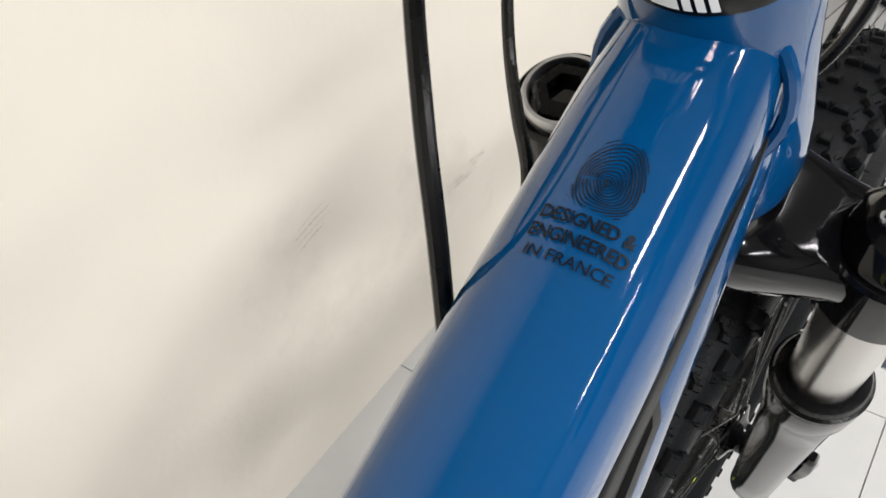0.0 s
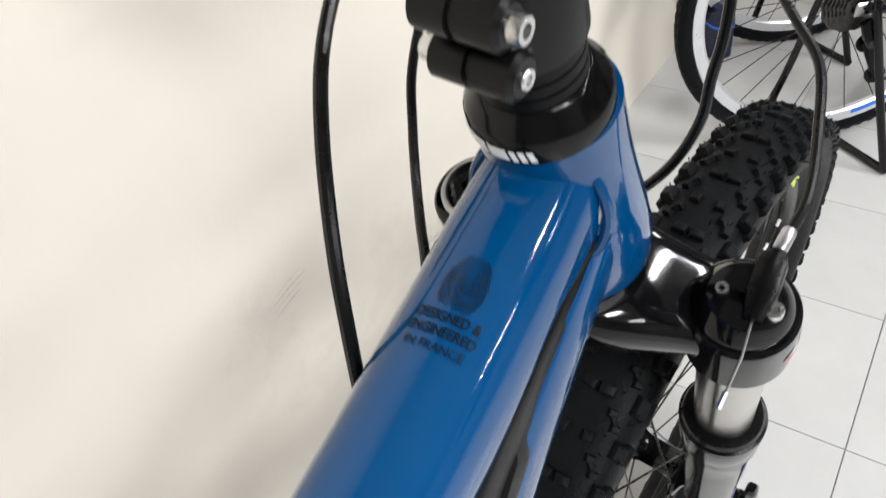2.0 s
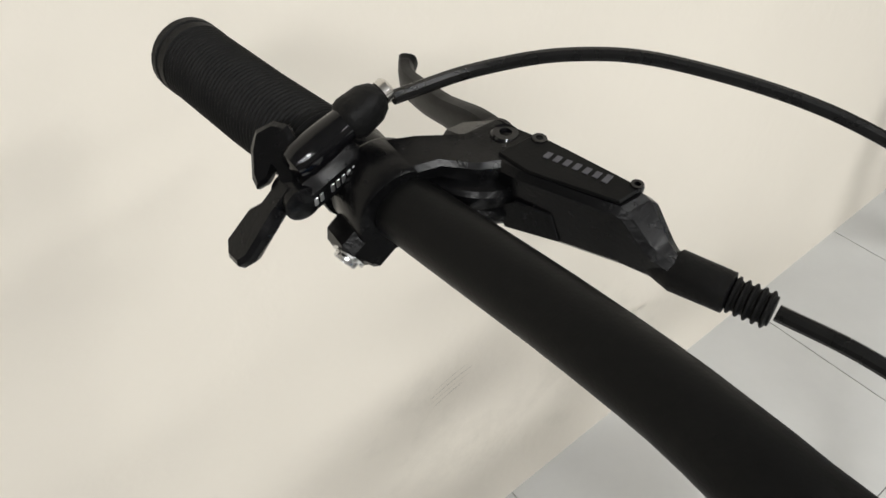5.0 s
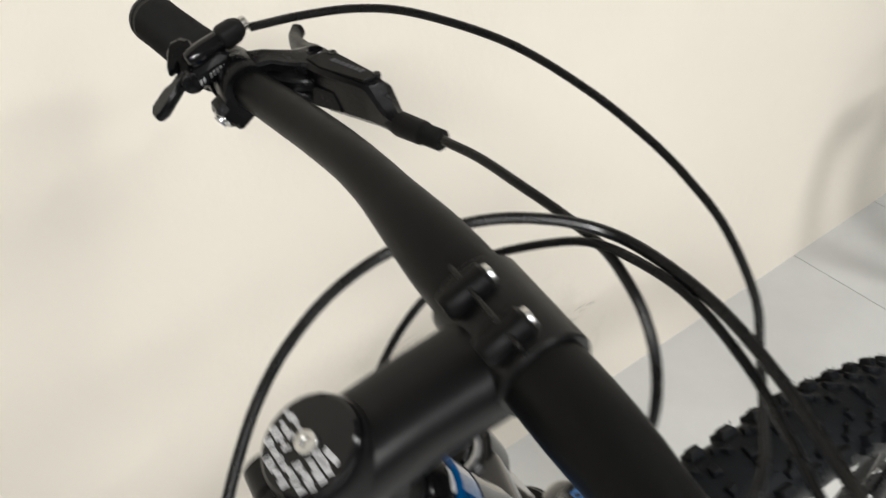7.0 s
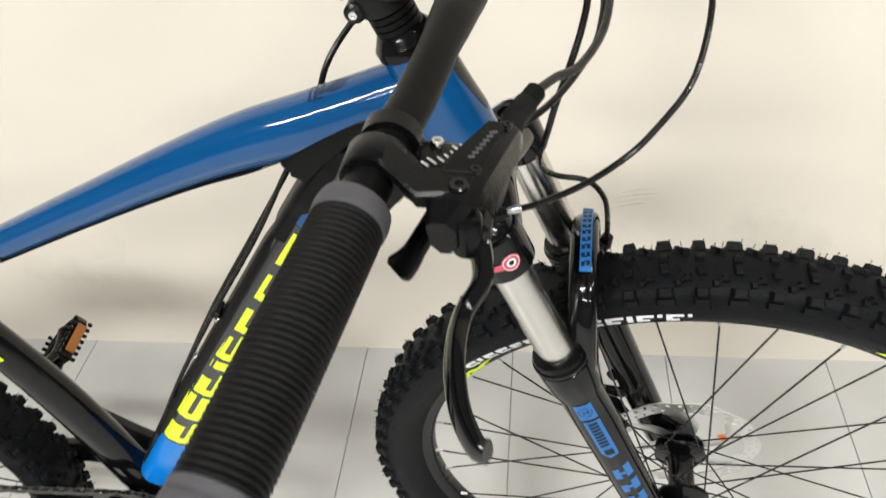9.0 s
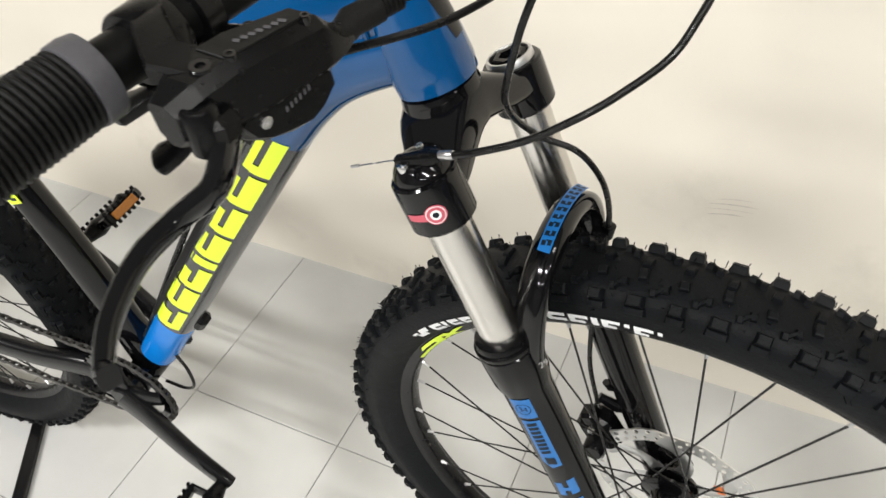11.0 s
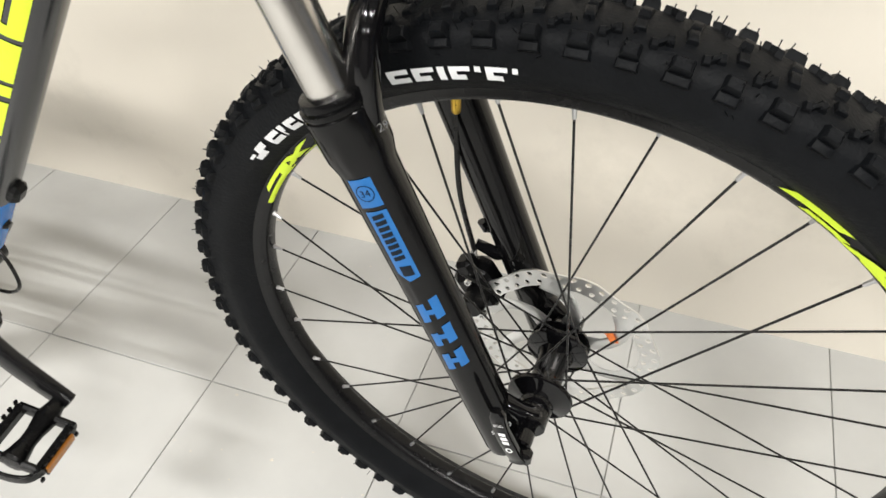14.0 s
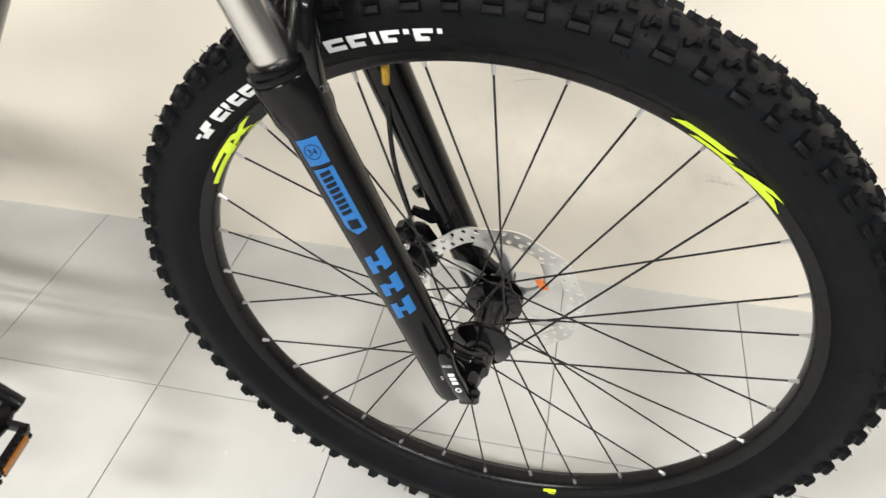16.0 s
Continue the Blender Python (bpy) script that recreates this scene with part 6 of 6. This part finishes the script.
def display_bike(place):
    b = thing("display_bicycle", place, "blue and black bicycle with silver rims on the tiled floor", "bicycle", "bicycles on display")
    display_wheel(b, 0.0)
    display_wheel(b, 1.06)
    rear, bb, seat, head_lo, head_hi, front = Vector((0, 0, 0.35)), Vector((0.43, 0, 0.29)), Vector((0.29, 0, 0.80)), Vector((0.93, 0, 0.68)), Vector((0.89, 0, 0.82)), Vector((1.06, 0, 0.35))
    def tube(name, pts, r, mat, label="", n=14):
        g = Geo()
        sweep(g, pts, r, n=n)
        return part(name, g, mat, b, label)
    tube("seat_tube", [bb, seat], 0.0165, GLOSS, "black seat tube")
    tube("top_tube", [seat - Vector((-0.01, 0, 0.07)), head_hi], 0.0155, BLUE, "glossy blue top tube")
    tube("down_tube", [bb, head_lo], 0.021, BLUE, "glossy blue down tube")
    tube("head_tube", [head_lo, head_hi], 0.02, BLUE)
    for side in (-1, 1):
        y = Vector((0, 0.062 * side, 0))
        tube("chain_stay", [bb + Vector((-0.02, 0.03 * side, 0)), bb + Vector((-0.12, 0.045 * side, 0.01)), rear + y], [0.011, 0.010, 0.008], GLOSS, "black chain stay")
        tube("seat_stay", [seat + Vector((0, 0.016 * side, -0.08)), rear + Vector((0.18, 0.05 * side, 0.24)), rear + y], [0.009, 0.0085, 0.0075], GLOSS, "black seat stay")
        tube("fork_blade", [head_lo + Vector((0.01, 0.03 * side, -0.02)), front + Vector((-0.03, 0.055 * side, 0.12)), front + Vector((0, 0.055 * side, 0))], [0.014, 0.012, 0.009], GLOSS, "black fork blade")
        g = Geo()
        block(g, rear + Vector((0, 0.0625 * side, 0)), (0.035, 0.006, 0.03), None, 0.003)
        part("dropout", g, ALU, b)
        d = Vector((0.9, 0, -0.44)) * (-side)
        tube("crank_arm", [bb + Vector((0, 0.06 * side, 0)), bb + d * 0.17 + Vector((0, 0.07 * side, 0))], [0.013, 0.009], GLOSS)
        g = Geo()
        block(g, bb + d * 0.17 + Vector((0, 0.12 * side, 0)), (0.08, 0.085, 0.02), None, 0.006)
        part("pedal", g, PLASTIC, b, "black pedal")
        tube("grip", [head_hi + Vector((0.02, 0.19 * side, 0.14)), head_hi + Vector((0.0, 0.31 * side, 0.135))], 0.0165, GRIP, "black rubber grip")
    tube("fork_crown", [head_lo + Vector((0.012, -0.045, -0.03)), head_lo + Vector((0.008, 0, -0.012)), head_lo + Vector((0.012, 0.045, -0.03))], 0.016, GLOSS)
    tube("stem", [head_hi, head_hi + Vector((-0.02, 0, 0.07)), head_hi + Vector((0.06, 0, 0.14))], 0.0155, MATT)
    tube("bar", [head_hi + Vector((0.02, -0.2, 0.14)), head_hi + Vector((0.06, -0.05, 0.14)), head_hi + Vector((0.06, 0.05, 0.14)), head_hi + Vector((0.02, 0.2, 0.14))], 0.0125, MATT)
    tube("seat_post", [seat, seat + Vector((-0.045, 0, 0.14))], 0.0135, MATT)
    g = Geo()
    sweep(g, smooth_path([seat + Vector((-0.18, 0, 0.175)), seat + Vector((-0.10, 0, 0.168)), seat + Vector((0.0, 0, 0.16)), seat + Vector((0.09, 0, 0.15))], 5), [0.05, 0.07, 0.075, 0.07, 0.062, 0.052, 0.044, 0.038, 0.034, 0.03, 0.028, 0.026, 0.024, 0.022, 0.020, 0.016], [0.015] + [0.022] * 14 + [0.012], n=20)
    part("saddle", g, PLASTIC, b, "black padded saddle")
    # sprockets, chainring, chain and derailleur on the right side
    for k in range(7):
        g = Geo()
        q = 0.066 - 0.0058 * k
        v, f = [], []
        n = 56
        for i in range(n):
            a = 2 * math.pi * i / n
            rr = q + (0.0026 if i % 4 < 2 else 0)
            for s in (rr, q - 0.012):
                for y in (0.0, 0.0016):
                    v.append((rear.x + s * math.cos(a), -0.026 - 0.0042 * k - y, rear.z + s * math.sin(a)))
        for i in range(n):
            a, c = 4 * i, 4 * ((i + 1) % n)
            f += [(a, c, c + 1, a + 1), (a + 2, a + 3, c + 3, c + 2), (a, a + 2, c + 2, c), (a + 1, c + 1, c + 3, a + 3)]
        part("sprocket", g.add(v, f), CHAIN, b, "steel sprocket")
    g = Geo()
    spin(g, [(0.07, -0.047), (0.078, -0.0475), (0.078, -0.0495), (0.07, -0.05)], bb, (0, 1, 0), 60, caps=False, closed=True)
    for k in range(5):
        a = 2 * math.pi * k / 5
        block(g, bb + Vector((0.036 * math.cos(a), -0.05, 0.036 * math.sin(a))), (0.075, 0.006, 0.012), ((math.cos(a), 0, math.sin(a)), (0, 1, 0), (-math.sin(a), 0, math.cos(a))), 0.002)
    part("chainring", g, GLOSS, b, "black chainring")
    jock = [rear + Vector((0.035, -0.05, -0.085)), rear + Vector((0.075, -0.05, -0.165))]
    for name, p, q in (("chain", bb + Vector((0, -0.049, 0.076)), rear + Vector((0, -0.047, 0.045))), ("chain", bb + Vector((0, -0.049, -0.076)), jock[1] + Vector((0.012, 0, -0.018)))):
        g = Geo()
        m = int((q - p).length / 0.0127)
        for k in range(m):
            block(g, p.lerp(q, (k + 0.5) / m), (0.0115, 0.006 if k % 2 else 0.0042, 0.0075), ((q - p).normalized(), (0, 1, 0), Vector((0, 1, 0)).cross(q - p).normalized()), 0.001)
        part(name, g, CHAIN, b, "oiled chain")
    g = Geo()
    for q in jock:
        spin(g, [(0.012, -0.004), (0.021, -0.003), (0.021, 0.003), (0.012, 0.004)], q, (0, 1, 0), 22)
    sweep(g, [jock[0] + Vector((-0.005, -0.008, 0.01)), jock[1] + Vector((0.003, -0.008, -0.005))], [0.006, 0.0055], [0.013, 0.011], n=12, power=3)
    sweep(g, [rear + Vector((0.005, -0.075, -0.02)), rear + Vector((0.02, -0.082, -0.05)), jock[0] + Vector((-0.002, -0.02, 0.008))], [0.010, 0.014, 0.010], [0.012, 0.016, 0.010], n=14, power=3)
    part("derailleur", g, PLASTIC, b, "black rear derailleur")
    return b


def stood(x, y, yaw, lean):
    return Matrix.Translation((x, y, 0)) @ Matrix.Rotation(yaw, 4, "Z") @ Matrix.Rotation(-lean, 4, "X")


AT = stood(1.203, 0.042, radians(-52.9), radians(-3.7))
first = display_bike(AT)
copy_thing(first, stood(1.64, 0.205, radians(-52.9), radians(-3.7)))


def floor_stand(place):
    """A tube leg from the rear axle to the floor and a bar along the floor, in the bicycle's own axes."""
    st = thing("bike_stand", place, "black steel tube stand holding the rear axle", "stand", "bicycle stands")
    g = Geo()
    sweep(g, smooth_path([(0.012, 0.078, 0.365), (0.004, 0.086, 0.35), (-0.030, 0.101, 0.16), (-0.055, 0.112, 0.035), (-0.052, 0.108, 0.010), (-0.03, 0.09, 0.009)], 5), 0.0085, n=12)
    part("leg", g, GLOSS, st, "black tube leg")
    g = Geo()
    sweep(g, [(-0.052, 0.112, 0.0095), (0.03, 0.0, 0.0095), (0.085, -0.165, 0.0095)], 0.0085, n=12)
    part("floor_bar", g, GLOSS, st, "black tube foot lying on the floor")
    g = Geo()
    sweep(g, smooth_path([(0.012, -0.084, 0.365), (0.012, -0.092, 0.35), (0.05, -0.13, 0.16), (0.078, -0.158, 0.03), (0.084, -0.163, 0.010)], 5), 0.0085, n=12)
    part("leg", g, GLOSS, st, "black tube leg")
    for y in (0.080, -0.086):
        g = Geo()
        block(g, (0.008, y, 0.36), (0.03, 0.008, 0.022), None, 0.003)
        part("axle_cup", g, PLASTIC, st)
    return st


UPRIGHT = Matrix.Translation((1.192, 0.032, 0)) @ Matrix.Rotation(radians(-52.9), 4, "Z")
stand = floor_stand(UPRIGHT)
copy_thing(stand, Matrix.Translation((1.629, 0.195, 0)) @ Matrix.Rotation(radians(-52.9), 4, "Z"))

# a navy packing sleeve on the floor by the wall
sleeve = thing("packing_sleeve", pose(1.50, 0.36, 0, 0, 0, -40), "dark navy plastic packing sleeve on the floor", "packaging")
g = Geo()
sweep(g, [(0, 0, 0.002), (0, 0, 0.006), (0, 0, 0.11), (0.004, 0, 0.135), (0.006, 0, 0.145)], [0.03, 0.034, 0.032, 0.026, 0.015], [0.045, 0.05, 0.048, 0.042, 0.03], n=20, side=(1, 0, 0), power=3)
part("sleeve", g, NAVY, sleeve)
g = Geo()
sweep(g, [(0.0, 0, 0.09), (0.0, 0, 0.096)], 0.0335, 0.0495, n=20, side=(1, 0, 0), power=3)
part("band", g, RIMBLUE, sleeve, "brighter blue band")

# ---- scuffs on the wall and floor ----
SCUFF = material("grey_scuff_rubber", (0.62, 0.585, 0.52), 0.7, vary=0.25, scale=300)
SMEAR = material("faint_grey_smear", (0.69, 0.65, 0.575), 0.7, vary=0.15, scale=200)
wall_north = bpy.data.objects["wall_north"]


LAYER = [0]


def smear(points, half, mat, label):
    """A thin mark lying on the wall: (x, z) points, half its width at each."""
    LAYER[0] += 1
    y = WALL_Y - 0.0004 - 0.00008 * LAYER[0]
    v, f = [], []
    for i, (x, z) in enumerate(points):
        a, b = points[max(0, i - 1)], points[min(len(points) - 1, i + 1)]
        n = Vector((a[1] - b[1], b[0] - a[0])).normalized() * half[i]
        v += [(x + n.x, y, z + n.y), (x - n.x, y, z - n.y)]
        if i:
            f.append((2 * i - 2, 2 * i - 1, 2 * i + 1, 2 * i))
    part("scuff_mark", Geo().add(v, f), mat, wall_north, label)


for k, (x0, x1, z) in enumerate(((-0.045, 0.004, 0.379), (-0.050, 0.016, 0.389), (-0.047, 0.019, 0.399), (-0.040, 0.012, 0.409))):
    m = 7
    smear([(x0 + (x1 - x0) * i / (m - 1), z + 0.004 * math.sin(2.2 * i / (m - 1)) + 0.006 * i / (m - 1)) for i in range(m)], [0.0003, 0.0007, 0.0009, 0.0008, 0.0009, 0.0006, 0.0002], SMEAR if k % 2 else SCUFF, "thin grey scuff on the paint")
sm = random.Random(11)
for cx, cz, wide, n in ((0.345, 0.258, 0.028, 5), (0.285, 0.249, 0.02, 5), (0.31, 0.247, 0.018, 4)):
    for k in range(n):
        x, z = cx + sm.uniform(-wide, wide), cz + sm.uniform(-0.006, 0.006)
        long = sm.uniform(0.005, 0.014)
        smear([(x - long, z - 0.001), (x - long * 0.3, z + 0.001), (x + long * 0.4, z + 0.0005), (x + long, z + 0.002)], [0.0003, sm.uniform(0.001, 0.0028), sm.uniform(0.001, 0.002), 0.0002], SMEAR if k % 3 else SCUFF, "small grey smudge on the paint")
g = Geo()
for k in range(46):
    x, y = sm.uniform(-0.75, 0.75), sm.uniform(-0.35, 0.44)
    if k < 16:
        x, y = sm.gauss(-0.35, 0.09), sm.gauss(-0.02, 0.06)
    s = sm.uniform(0.001, 0.0028)
    m = sm.randint(5, 7)
    v = [(x, y, 0.0006)] + [(x + s * sm.uniform(0.5, 1.3) * math.cos(2 * math.pi * i / m), y + s * sm.uniform(0.5, 1.2) * math.sin(2 * math.pi * i / m), 0.0003) for i in range(m)]
    g.add(v, [(0, 1 + i, 1 + (i + 1) % m) for i in range(m)])
tagged(part("floor_specks", g, SCUFF, floor, "tiny dark specks of dirt on the tiles"), kind="stuff")

# ---- ceiling fittings that hold the tubes ----
LAMPWHITE = material("white_enamelled_steel", (0.75, 0.75, 0.74), 0.4, vary=0.03, scale=20)
fitting = thing("ceiling_light", pose(0, 0, 0), "white twin tube ceiling light", "ceiling light", "ceiling lights")
g = Geo()
block(g, (0, 0, 2.722), (1.26, 0.22, 0.056), None, 0.01)
part("casing", g, LAMPWHITE, fitting, "white enamelled casing")
for dy in (-0.06, 0.06):
    for dx in (-0.612, 0.612):
        g = Geo()
        block(g, (dx, dy, 2.682), (0.018, 0.034, 0.03), None, 0.004)
        part("tube_holder", g, LAMPWHITE, fitting)
lx, ly, power = FITTINGS[0]
fitting.location = (lx, ly, 0)
for lx, ly, power in FITTINGS[1:]:
    copy_thing(fitting, pose(lx, ly, 0))


# ---- floor tiles, last ----
PITCH, GAP = 0.2998, 0.0016
TILE_MESHES = {}


def tile_mesh(deep):
    if deep not in TILE_MESHES:
        g = Geo()
        block(g, (0, 0, -0.0015), (PITCH - GAP, deep - GAP, 0.003), None, 0.0006)
        TILE_MESHES[deep] = mesh_of("floor_tile", g, TILE)
    return TILE_MESHES[deep]


JOINT_X, JOINT_Y = -0.522, 0.087
rest = Geo()
for i in range(-13, 20):
    for j in range(-16, 1):
        x = JOINT_X + PITCH * (i + 0.5)
        deep = PITCH if j < 0 else round(WALL_Y - JOINT_Y + GAP, 4)
        y = JOINT_Y + PITCH * (j + 0.5) if j < 0 else JOINT_Y + deep / 2
        if -9 < i < 10 and j > -12:
            ob = new("floor_tile", tile_mesh(deep))
            ob.parent = floor
            ob.location = (x, y, 0)
        else:
            block(rest, (x, y, -0.0015), (PITCH - GAP, deep - GAP, 0.003), None, 0.0006)
tagged(part("far_floor_tiles", rest, TILE, floor, "pale grey square floor tiles"), kind="stuff")
